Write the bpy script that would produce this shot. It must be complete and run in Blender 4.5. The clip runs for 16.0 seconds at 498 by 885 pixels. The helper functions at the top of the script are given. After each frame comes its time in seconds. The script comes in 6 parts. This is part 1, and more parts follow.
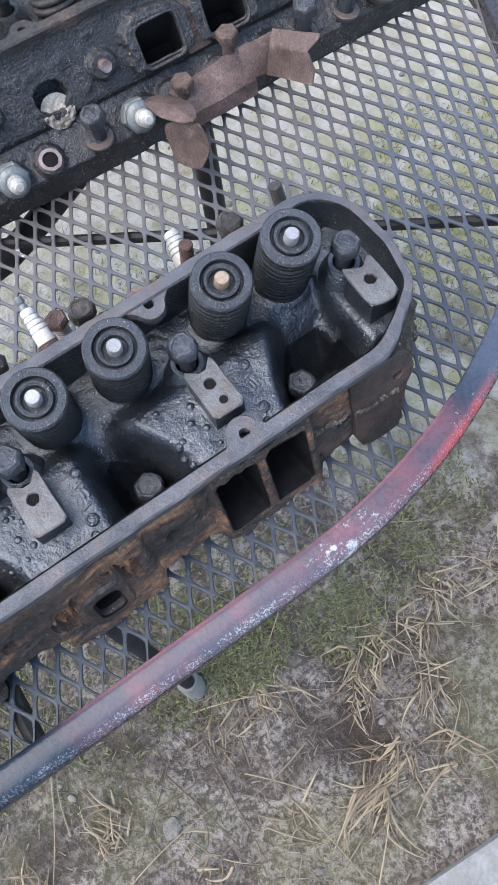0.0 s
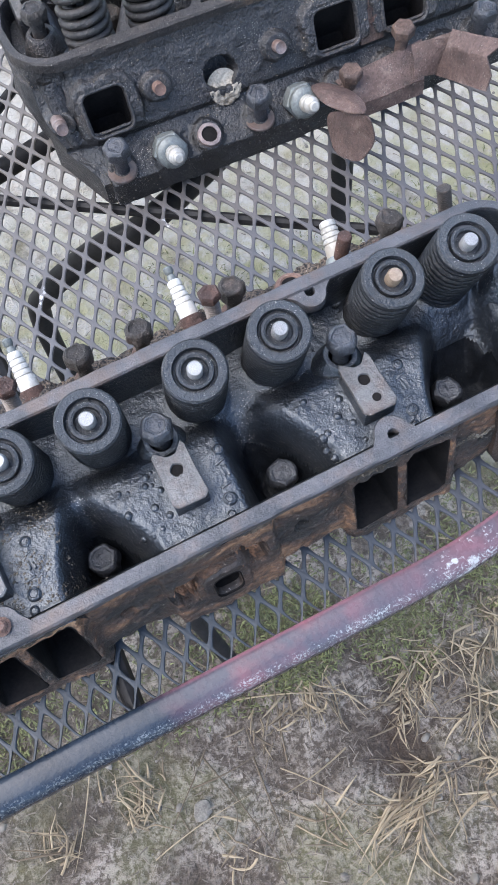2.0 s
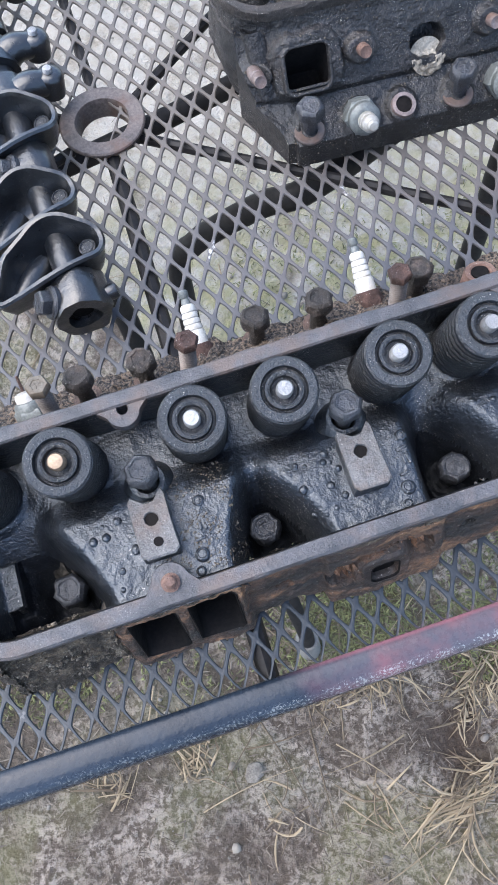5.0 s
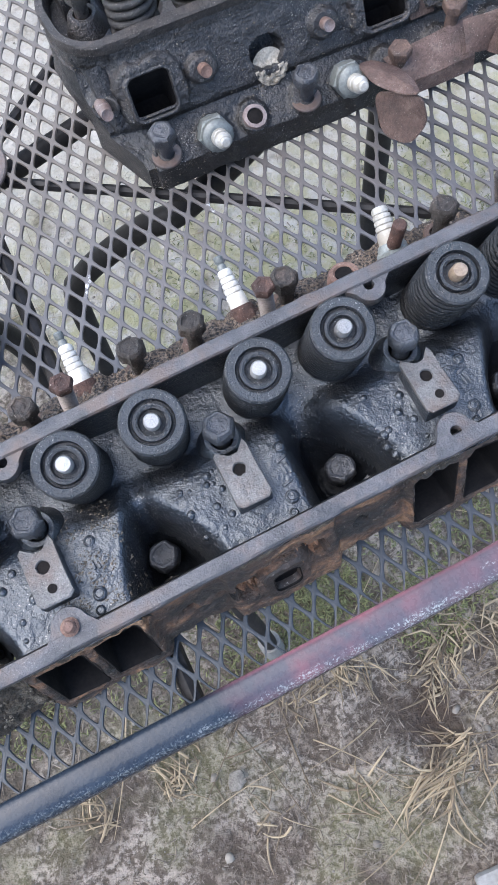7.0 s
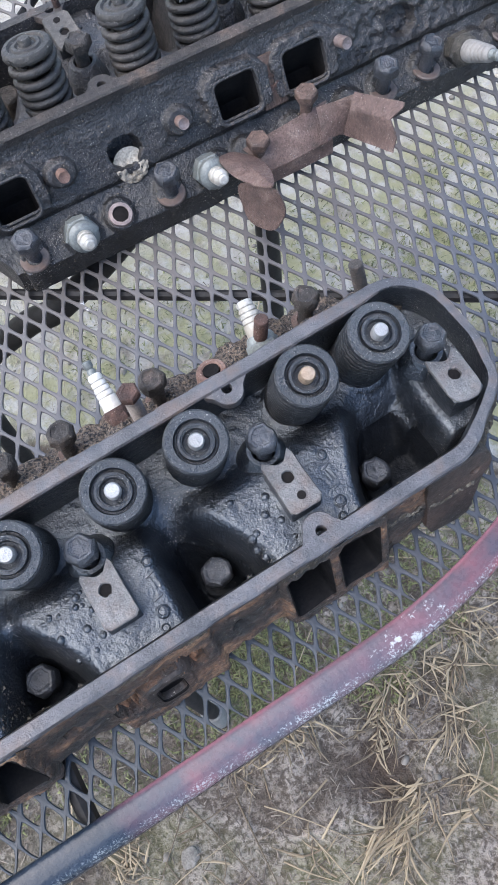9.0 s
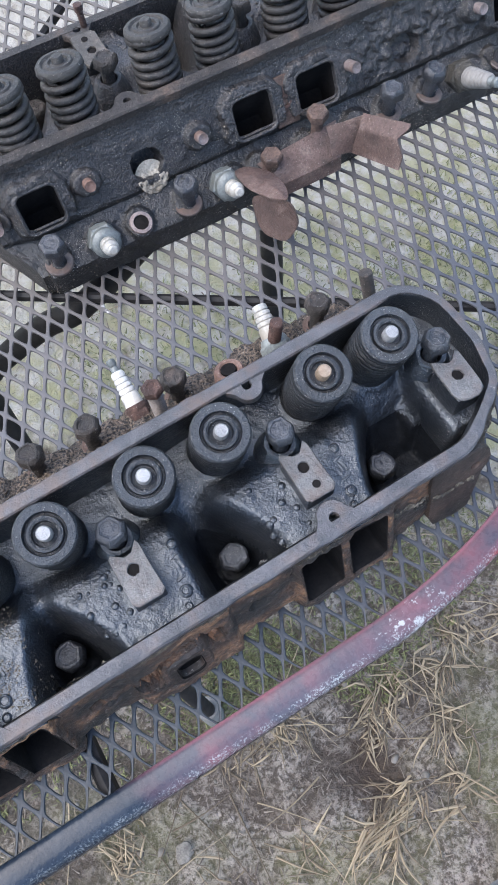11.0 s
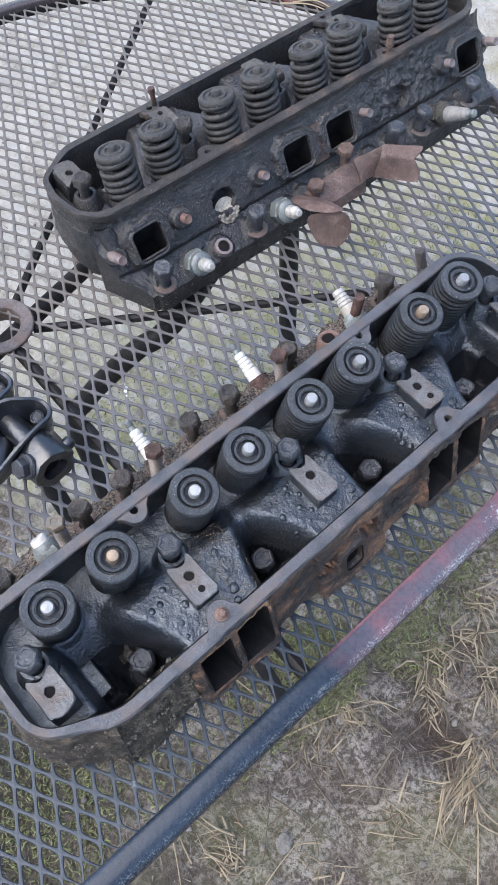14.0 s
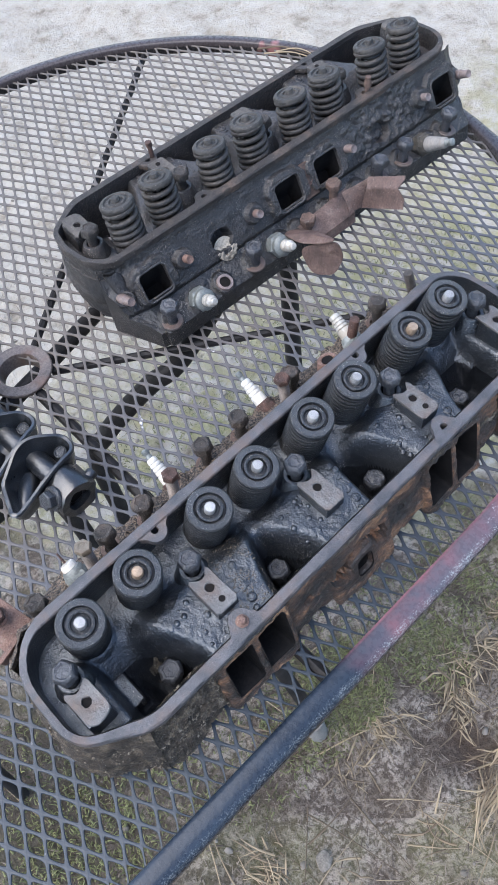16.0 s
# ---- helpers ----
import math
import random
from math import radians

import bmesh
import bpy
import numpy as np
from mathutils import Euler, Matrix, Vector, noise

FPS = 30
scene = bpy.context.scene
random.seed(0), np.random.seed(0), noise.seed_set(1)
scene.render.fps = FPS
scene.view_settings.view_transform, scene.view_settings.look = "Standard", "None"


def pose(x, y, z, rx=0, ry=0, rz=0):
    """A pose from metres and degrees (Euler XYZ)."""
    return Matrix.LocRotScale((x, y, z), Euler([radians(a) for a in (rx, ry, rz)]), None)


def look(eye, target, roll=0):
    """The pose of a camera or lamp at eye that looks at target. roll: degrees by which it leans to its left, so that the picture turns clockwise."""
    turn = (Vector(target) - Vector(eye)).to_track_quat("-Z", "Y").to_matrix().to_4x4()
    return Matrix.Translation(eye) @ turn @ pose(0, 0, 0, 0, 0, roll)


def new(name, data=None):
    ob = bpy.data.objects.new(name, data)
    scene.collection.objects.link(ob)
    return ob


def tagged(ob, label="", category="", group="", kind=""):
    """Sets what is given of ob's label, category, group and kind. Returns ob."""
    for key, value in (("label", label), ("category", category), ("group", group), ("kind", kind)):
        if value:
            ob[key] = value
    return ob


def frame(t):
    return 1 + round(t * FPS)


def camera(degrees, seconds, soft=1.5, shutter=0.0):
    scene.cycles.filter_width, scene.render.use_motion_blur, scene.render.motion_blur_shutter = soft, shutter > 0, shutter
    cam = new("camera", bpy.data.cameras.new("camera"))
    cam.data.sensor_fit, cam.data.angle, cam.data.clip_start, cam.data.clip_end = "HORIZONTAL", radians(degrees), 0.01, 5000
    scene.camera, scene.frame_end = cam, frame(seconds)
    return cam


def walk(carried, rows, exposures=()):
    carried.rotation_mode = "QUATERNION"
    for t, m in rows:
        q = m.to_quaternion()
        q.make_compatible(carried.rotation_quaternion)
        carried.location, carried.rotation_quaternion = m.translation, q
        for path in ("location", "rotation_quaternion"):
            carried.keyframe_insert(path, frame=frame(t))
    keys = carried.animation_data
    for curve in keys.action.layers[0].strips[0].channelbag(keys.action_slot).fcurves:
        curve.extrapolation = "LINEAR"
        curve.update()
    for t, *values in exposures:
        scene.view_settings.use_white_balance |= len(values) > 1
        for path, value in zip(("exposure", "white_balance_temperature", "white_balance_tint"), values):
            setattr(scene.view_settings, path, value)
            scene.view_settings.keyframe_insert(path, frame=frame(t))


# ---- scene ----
cam = camera(34.9, 16.0, soft=0.85)
PATH = [
    (0, (0.052, 0.015, 1.096), (0.385, 0.702, -0.752), -9.9),
    (0.5, (0.049, 0.019, 1.088), (0.35, 0.731, -0.757), -12.7),
    (1, (0.034, 0.026, 1.084), (0.305, 0.755, -0.758), -13.3),
    (1.5, (0.026, 0.029, 1.088), (0.281, 0.76, -0.756), -12.7),
    (2, (0.001, 0.045, 1.096), (0.248, 0.767, -0.753), -8.3),
    (2.5, (-0.027, 0.059, 1.097), (0.213, 0.77, -0.757), -4.7),
    (3, (-0.055, 0.06, 1.094), (0.172, 0.765, -0.764), -1.5),
    (3.5, (-0.083, 0.067, 1.096), (0.092, 0.774, -0.766), -1.6),
    (4, (-0.071, 0.068, 1.089), (0.081, 0.763, -0.78), -4.6),
    (4.2, (-0.068, 0.071, 1.092), (0.077, 0.765, -0.778), -5.7),
    (6.3, (-0.056, 0.088, 1.098), (0.051, 0.749, -0.787), -12.6),
    (6.5, (-0.034, 0.086, 1.102), (0.102, 0.744, -0.782), -12.6),
    (7, (-0.015, 0.074, 1.103), (0.168, 0.727, -0.779), -11.7),
    (7.5, (-0.002, 0.068, 1.104), (0.201, 0.733, -0.771), -10.7),
    (8, (0.013, 0.072, 1.104), (0.232, 0.746, -0.766), -10.0),
    (8.5, (0.037, 0.082, 1.108), (0.288, 0.764, -0.755), -9.5),
    (9, (0.053, 0.082, 1.112), (0.351, 0.757, -0.747), -8.9),
    (9.2, (0.06, 0.079, 1.112), (0.386, 0.744, -0.746), -7.9),
    (11.3, (0.003, 0.069, 1.153), (0.371, 0.757, -0.689), -3.9),
    (11.5, (-0.043, 0.058, 1.166), (0.346, 0.759, -0.667), -3.7),
    (12, (-0.168, 0.046, 1.187), (0.278, 0.774, -0.622), -4.2),
    (12.5, (-0.195, 0.052, 1.196), (0.344, 0.762, -0.594), -1.5),
    (13, (-0.204, 0.05, 1.205), (0.386, 0.767, -0.566), -0.5),
    (13.5, (-0.196, 0.043, 1.211), (0.411, 0.774, -0.549), -0.9),
    (14, (-0.185, 0.034, 1.213), (0.447, 0.779, -0.532), -1.7),
    (14.5, (-0.175, 0.027, 1.229), (0.508, 0.793, -0.487), -2.2),
    (15, (-0.178, 0.022, 1.232), (0.512, 0.795, -0.478), -2.8),
    (15.5, (-0.185, 0.021, 1.232), (0.512, 0.807, -0.47), -3.6),
    (16, (-0.199, 0.005, 1.242), (0.449, 0.838, -0.456), -7.6),
]
walk(cam, [(t, look(eye, target, roll)) for t, eye, target, roll in PATH], [(0.0, 1.82, 6500, 11), (2.0, 1.86, 6500, 11), (9.2, 1.86, 6500, 11), (12.0, 1.73, 6500, 11), (16.0, 1.70, 6500, 11)])

# ---------------- light ----------------
world = bpy.data.worlds.new("overcast_sky")
scene.world = world
world.use_nodes = True
wn = world.node_tree
sky = wn.nodes.new("ShaderNodeTexSky")
sky.sky_type = "NISHITA"
sky.sun_disc = False
sky.sun_elevation = radians(61)
sky.sun_rotation = radians(287)
sky.air_density, sky.dust_density, sky.ozone_density = 1.0, 1.6, 1.5
wn.nodes["Background"].inputs["Strength"].default_value = 0.15
wn.links.new(sky.outputs["Color"], wn.nodes["Background"].inputs["Color"])

sun = new("sun", bpy.data.lights.new("sun", "SUN"))
sun.data.energy = 1.25
sun.data.angle = radians(70)
sun.data.color = (1.0, 0.99, 0.97)
sun.matrix_world = look((-1.1, 0.35, 2.1), (0.0, 0.0, 0.0))


# the table's outline: half the straight edge, centre, radius of the round ends
END, CX, CY, RAD = 0.1875, -0.0725, 0.5335, 0.4405

# ---------------- materials ----------------
class Nodes:
    """A small builder for node materials."""

    def __init__(self, name, coord="Object"):
        self.mat = bpy.data.materials.new(name)
        self.mat.use_nodes = True
        self.t = self.mat.node_tree
        self.b = self.t.nodes["Principled BSDF"]
        self.c = self.t.nodes.new("ShaderNodeTexCoord").outputs[coord]

    def put(self, kind, **kw):
        n = self.t.nodes.new(kind)
        for k, v in kw.items():
            n.inputs[k].default_value = v
        return n

    def noise(self, scale, detail=5.0, rough=0.6, stretch=None):
        n = self.put("ShaderNodeTexNoise", Scale=scale, Detail=detail, Roughness=rough)
        if stretch:
            m = self.put("ShaderNodeMapping", Scale=stretch)
            self.t.links.new(self.c, m.inputs["Vector"])
            self.t.links.new(m.outputs["Vector"], n.inputs["Vector"])
        else:
            self.t.links.new(self.c, n.inputs["Vector"])
        return n.outputs["Fac"]

    def cells(self, scale):
        n = self.put("ShaderNodeTexVoronoi", Scale=scale)
        self.t.links.new(self.c, n.inputs["Vector"])
        return n

    def ramp(self, fac, stops):
        n = self.t.nodes.new("ShaderNodeValToRGB")
        el = n.color_ramp.elements
        while len(el) < len(stops):
            el.new(0.5)
        for e, (p, col) in zip(el, stops):
            e.position = p
            e.color = (*col, 1) if not isinstance(col, (int, float)) else (col, col, col, 1)
        self.t.links.new(fac, n.inputs["Fac"])
        return n.outputs["Color"]

    def math(self, op, a, b=0.0):
        n = self.t.nodes.new("ShaderNodeMath")
        n.operation = op
        for s, v in zip(n.inputs, (a, b)):
            if isinstance(v, (int, float)):
                s.default_value = v
            else:
                self.t.links.new(v, s)
        return n.outputs[0]

    def colour(self, c):
        self.t.links.new(c, self.b.inputs["Base Color"])

    def rough(self, r):
        if isinstance(r, (int, float)):
            self.b.inputs["Roughness"].default_value = r
        else:
            self.t.links.new(r, self.b.inputs["Roughness"])

    def metal(self, m):
        if isinstance(m, (int, float)):
            self.b.inputs["Metallic"].default_value = m
        else:
            self.t.links.new(m, self.b.inputs["Metallic"])

    def bump(self, h, strength, dist):
        n = self.put("ShaderNodeBump", Strength=strength, Distance=dist)
        self.t.links.new(h, n.inputs["Height"])
        self.t.links.new(n.outputs["Normal"], self.b.inputs["Normal"])
        self.t.links.new(n.outputs["Normal"], self.b.inputs["Coat Normal"])


def mixc(m, fac, a, b):
    """Colour mix with the colour sockets addressed by position."""
    n = m.t.nodes.new("ShaderNodeMix")
    n.data_type = "RGBA"
    for i, v in ((0, fac), (6, a), (7, b)):
        s = n.inputs[i]
        if isinstance(v, tuple):
            s.default_value = (*v, 1)
        elif isinstance(v, (int, float)):
            s.default_value = v
        else:
            m.t.links.new(v, s)
    return n.outputs[2]


def oily_iron(name, dust, gloss, brown, oil, relief, grit=1.0, fine_w=1.0, wet=0.20, film=((0.0034, 0.0042, 0.0056), (0.0090, 0.0106, 0.0136))):
    """Cast iron under black oil, with dust and grit stuck to it."""
    m = Nodes(name)
    big, mid, fine = m.noise(24, 6), m.noise(190, 3, 0.5), m.noise(520, 3, 0.6)
    base = m.ramp(mid, [(0.3, film[0]), (0.7, film[1])])
    dusty = m.ramp(big, [(0.50 - dust, 0.0), (0.72 - dust * 0.4, 1.0)])
    base = mixc(m, m.math("MULTIPLY", m.math("MULTIPLY", dusty, m.ramp(fine, [(0.40, 0.0), (0.60, 1.0)])), 0.8), base, brown)
    speck = m.ramp(m.noise(1250, 2, 0.6), [(0.640, 0.0), (0.675, 1.0)])
    patch = m.ramp(m.noise(38, 4, 0.65), [(0.42, 0.05), (0.62, 1.0)])
    base = mixc(m, m.math("MULTIPLY", m.math("MULTIPLY", speck, patch), grit), base, (0.46, 0.43, 0.39))
    m.colour(base)
    m.rough(m.ramp(m.noise(70, 4), [(0.35, gloss), (0.7, min(0.9, gloss + 0.22))]))
    m.b.inputs["Specular IOR Level"].default_value = 0.5
    m.b.inputs["Coat Weight"].default_value = oil
    m.b.inputs["Coat IOR"].default_value = 1.6
    m.b.inputs["Coat Roughness"].default_value = wet
    h = m.math("ADD", m.math("MULTIPLY", mid, 0.5), m.math("MULTIPLY", fine, fine_w))
    m.bump(h, 0.9, relief)
    return m.mat


def rust_iron(name, dark, mid, light, rough=0.85, scale=1.0, bump=0.0015):
    m = Nodes(name)
    big, fine = m.noise(35 * scale, 6, 0.65), m.noise(300 * scale, 5, 0.7)
    c = m.ramp(big, [(0.30, dark), (0.54, mid), (0.74, light)])
    c = mixc(m, m.math("MULTIPLY", m.ramp(fine, [(0.45, 0.0), (0.65, 1.0)]), 0.6), c, dark)
    c = mixc(m, m.math("MULTIPLY", m.ramp(m.noise(1000, 1, 0.5), [(0.70, 0.0), (0.76, 1.0)]), 0.6), c, (0.40, 0.37, 0.33))
    m.colour(c)
    m.rough(m.ramp(fine, [(0.3, rough - 0.18), (0.7, rough + 0.05)]))
    m.bump(m.math("ADD", fine, m.math("MULTIPLY", big, 1.2)), 1.0, bump * 0.9)
    return m.mat


def streaked_rust(name):
    """Black-brown cast face with orange rust flaking in streaks along its length."""
    m = Nodes(name)
    big, fine = m.noise(46, 6, 0.65, (0.40, 1.0, 1.0)), m.noise(330, 5, 0.7)
    c = m.ramp(big, [(0.42, (0.008, 0.006, 0.0048)), (0.51, (0.054, 0.028, 0.017)), (0.585, (0.20, 0.098, 0.048)), (0.67, (0.44, 0.25, 0.13))])
    c = mixc(m, m.math("MULTIPLY", m.ramp(fine, [(0.44, 0.0), (0.62, 1.0)]), 0.55), c, (0.016, 0.011, 0.008))
    c = mixc(m, m.math("MULTIPLY", m.ramp(m.noise(1000, 1, 0.5), [(0.68, 0.0), (0.74, 1.0)]), 0.5), c, (0.40, 0.35, 0.29))
    m.colour(c)
    m.rough(m.ramp(fine, [(0.3, 0.42), (0.7, 0.75)]))
    m.b.inputs["Coat Weight"].default_value = 0.3
    m.b.inputs["Coat Roughness"].default_value = 0.28
    m.bump(m.math("ADD", fine, m.math("MULTIPLY", big, 2.0)), 1.0, 0.0030)
    return m.mat


def bare_metal(name, lo, hi, rough, metal, scale=200, bump=0.0004, stain=None, oil=0.0, grit=0.0):
    m = Nodes(name)
    f, g = m.noise(scale, 5, 0.65), m.noise(scale * 3.5, 3, 0.6)
    c = m.ramp(m.math("ADD", m.math("MULTIPLY", m.noise(48, 5), 0.55), m.math("MULTIPLY", g, 0.45)), [(0.38, lo), (0.62, hi)])
    if stain:
        c = mixc(m, m.math("MULTIPLY", m.ramp(m.noise(45, 5), [(0.48, 0.0), (0.66, 1.0)]), 0.8), c, stain)
    if grit:
        dots = m.math("MULTIPLY", m.ramp(m.noise(1500, 1, 0.5), [(0.68, 0.0), (0.72, 1.0)]), m.ramp(m.noise(60, 3), [(0.40, 0.15), (0.60, 1.0)]))
        c = mixc(m, m.math("MULTIPLY", dots, grit), c, (0.52, 0.50, 0.47))
    m.colour(c)
    m.rough(m.ramp(m.noise(scale * 0.4, 4), [(0.3, rough - 0.1), (0.7, rough + 0.12)]))
    m.metal(metal)
    m.b.inputs["Coat Weight"].default_value = oil
    m.b.inputs["Coat Roughness"].default_value = 0.12
    m.bump(f, 0.7, bump)
    return m.mat


MAT_IRON_A = oily_iron("oily_black_iron", -0.13, 0.32, (0.024, 0.028, 0.035), 0.25, 0.0010, 1.0, 1.0, 0.26, ((0.0020, 0.0027, 0.0040), (0.0056, 0.0072, 0.0104)))
MAT_IRON_A.node_tree.nodes["Principled BSDF"].inputs["Specular IOR Level"].default_value = 0.95
# blue of the reflected sky put into the specular tint
MAT_IRON_A.node_tree.nodes["Principled BSDF"].inputs["Specular Tint"].default_value = (0.84, 0.92, 1.0, 1.0)
# oily iron made duller and blacker, standing in for the wells' shade
MAT_WELL_SHADE = oily_iron("oily_well_shade", -0.3, 0.42, (0.02, 0.018, 0.016), 0.0, 0.0014, 0.25, 0.5)
MAT_WELL_SHADE.node_tree.nodes["Principled BSDF"].inputs["Specular IOR Level"].default_value = 0.14
MAT_IRON_B = oily_iron("dusty_black_iron", 0.20, 0.46, (0.068, 0.056, 0.049), 0.25, 0.0017, 0.8, 0.9)
MAT_LEDGE = oily_iron("black_gritty_iron", -0.06, 0.42, (0.052, 0.042, 0.036), 0.30, 0.0016, 1.0, 0.9, 0.25, ((0.0040, 0.0040, 0.0046), (0.0110, 0.0105, 0.0110)))
MAT_SEAT = bare_metal("pinkish_worn_steel", (0.10, 0.080, 0.076), (0.24, 0.195, 0.185), 0.5, 0.2, 260, 0.0010, (0.14, 0.085, 0.065), 0.0, 0.5)
MAT_SHELF = oily_iron("gritty_iron", 0.32, 0.6, (0.27, 0.20, 0.145), 0.0, 0.006)
MAT_RAIL = bare_metal("gasket_rail_iron", (0.034, 0.036, 0.041), (0.100, 0.099, 0.106), 0.46, 0.2, 420, 0.0012, (0.105, 0.078, 0.066), 0.0, 0.35)
MAT_RAIL_B = rust_iron("dusty_rail_iron", (0.012, 0.011, 0.011), (0.036, 0.029, 0.025), (0.105, 0.070, 0.050), 0.7, 1.2)
MAT_FACE = streaked_rust("rusty_port_face")
MAT_DARK_FACE = rust_iron("black_brown_iron", (0.008, 0.0065, 0.006), (0.026, 0.018, 0.0145), (0.085, 0.050, 0.035), 0.6, 0.9, 0.0012)
MAT_PAD = bare_metal("machined_pad", (0.050, 0.050, 0.051), (0.150, 0.147, 0.144), 0.5, 0.25, 300, 0.0016, (0.095, 0.070, 0.058), 0.0, 0.7)
MAT_PAD_B = rust_iron("grimy_pad", (0.03, 0.028, 0.026), (0.075, 0.065, 0.055), (0.14, 0.12, 0.10), 0.7)
MAT_RET = bare_metal("oiled_retainer_steel", (0.006, 0.007, 0.009), (0.019, 0.023, 0.029), 0.42, 0.1, 480, 0.0026, None, 0.45, 0.8)
MAT_RET_B = rust_iron("grimy_retainer_steel", (0.013, 0.0125, 0.012), (0.036, 0.032, 0.028), (0.085, 0.070, 0.057), 0.6)
MAT_SPRING = bare_metal("oiled_spring_steel", (0.0030, 0.0032, 0.004), (0.009, 0.010, 0.012), 0.40, 0.0, 500, 0.0022, None, 0.20, 0.4)
MAT_SPRING.node_tree.nodes["Principled BSDF"].inputs["Specular IOR Level"].default_value = 0.35
MAT_SPRING_B = rust_iron("grimy_spring_steel", (0.012, 0.011, 0.011), (0.034, 0.030, 0.027), (0.075, 0.062, 0.050), 0.5)
MAT_TIP = bare_metal("bright_valve_tip", (0.14, 0.14, 0.14), (0.40, 0.395, 0.39), 0.42, 0.5, 600, 0.0012)
MAT_TIP_RUST = bare_metal("rust_stained_valve_tip", (0.18, 0.125, 0.085), (0.36, 0.275, 0.20), 0.45, 0.5)
MAT_BOLT = bare_metal("oiled_bolt_steel", (0.009, 0.010, 0.013), (0.050, 0.054, 0.063), 0.42, 0.1, 420, 0.0022, None, 0.45, 0.5)
MAT_BOLT_DUST = rust_iron("crusted_bolt_head", (0.012, 0.011, 0.010), (0.045, 0.037, 0.032), (0.13, 0.095, 0.075), 0.6, 2.0, 0.002)
MAT_RUST = rust_iron("brown_rust", (0.026, 0.015, 0.012), (0.080, 0.040, 0.030), (0.15, 0.082, 0.060), 0.75, 2.6, 0.002)
MAT_RUST_LIGHT = rust_iron("grimy_red_rust", (0.035, 0.024, 0.020), (0.10, 0.062, 0.047), (0.17, 0.11, 0.085), 0.75, 1.2)
MAT_ORANGE = rust_iron("orange_rust", (0.060, 0.026, 0.013), (0.30, 0.15, 0.080), (0.52, 0.33, 0.21), 0.8, 2.6, 0.003)
MAT_SHIELD = rust_iron("rusted_sheet_steel", (0.042, 0.027, 0.023), (0.118, 0.074, 0.061), (0.21, 0.155, 0.132), 0.6, 1.5, 0.0016)
MAT_THREAD = bare_metal("dull_thread_steel", (0.07, 0.058, 0.050), (0.19, 0.16, 0.14), 0.5, 0.4, 300)
MAT_CERAMIC = bare_metal("white_plug_ceramic", (0.40, 0.39, 0.355), (0.60, 0.585, 0.55), 0.3, 0.0, 120, 0.0002, (0.42, 0.36, 0.29))
MAT_CERAMIC_DIRTY = bare_metal("grimy_plug_ceramic", (0.22, 0.215, 0.195), (0.44, 0.43, 0.395), 0.45, 0.0, 120, 0.0003, (0.22, 0.19, 0.15))
MAT_ZINC = bare_metal("dull_zinc", (0.085, 0.095, 0.092), (0.20, 0.216, 0.208), 0.5, 0.2, 150, 0.0006)
MAT_SHAFT = bare_metal("wet_oiled_steel", (0.003, 0.0037, 0.005), (0.009, 0.011, 0.014), 0.36, 0.0, 260, 0.0007, None, 0.9, 0.12)
MAT_WASHER = bare_metal("brown_grey_steel", (0.050, 0.041, 0.038), (0.135, 0.112, 0.102), 0.5, 0.1, 120, 0.0009, (0.10, 0.058, 0.042))
MAT_CRUST = bare_metal("pale_scale_crust", (0.10, 0.082, 0.060), (0.38, 0.345, 0.285), 0.9, 0.0, 180, 0.003)
# port soot, made blacker to stand in for shade inside ports and holes
MAT_SOOT_SHADE = bare_metal("soot_and_hole_shade", (0.0040, 0.0040, 0.0045), (0.012, 0.0105, 0.0100), 0.8, 0.0, 140, 0.001)
MAT_SOOT_SHADE.node_tree.nodes["Principled BSDF"].inputs["Specular IOR Level"].default_value = 0.1
MAT_FOOT = bare_metal("pale_rubber_cap", (0.13, 0.125, 0.115), (0.22, 0.21, 0.195), 0.7, 0.0, 120)
MAT_CRUSTED = rust_iron("gritty_crust", (0.010, 0.008, 0.007), (0.070, 0.054, 0.039), (0.30, 0.235, 0.165), 0.65, 2.4, 0.0045)
MAT_FLAKE = rust_iron("grey_flake_scale", (0.012, 0.011, 0.010), (0.048, 0.042, 0.034), (0.19, 0.165, 0.13), 0.75, 3.0, 0.003)
MAT_GRIT = rust_iron("tan_grit", (0.022, 0.018, 0.014), (0.15, 0.124, 0.092), (0.48, 0.42, 0.33), 0.7, 5.0, 0.001)
MAT_SCREW = rust_iron("pale_red_rust", (0.08, 0.045, 0.035), (0.18, 0.105, 0.08), (0.28, 0.20, 0.16), 0.7, 2.0)
MAT_TAN = bare_metal("tan_grey_steel", (0.09, 0.077, 0.06), (0.19, 0.165, 0.13), 0.6, 0.2, 200, 0.001, (0.16, 0.10, 0.06))
MAT_GASKET = rust_iron("tan_mineral_scale", (0.020, 0.019, 0.016), (0.070, 0.064, 0.054), (0.17, 0.155, 0.13), 0.7, 2.0, 0.002)


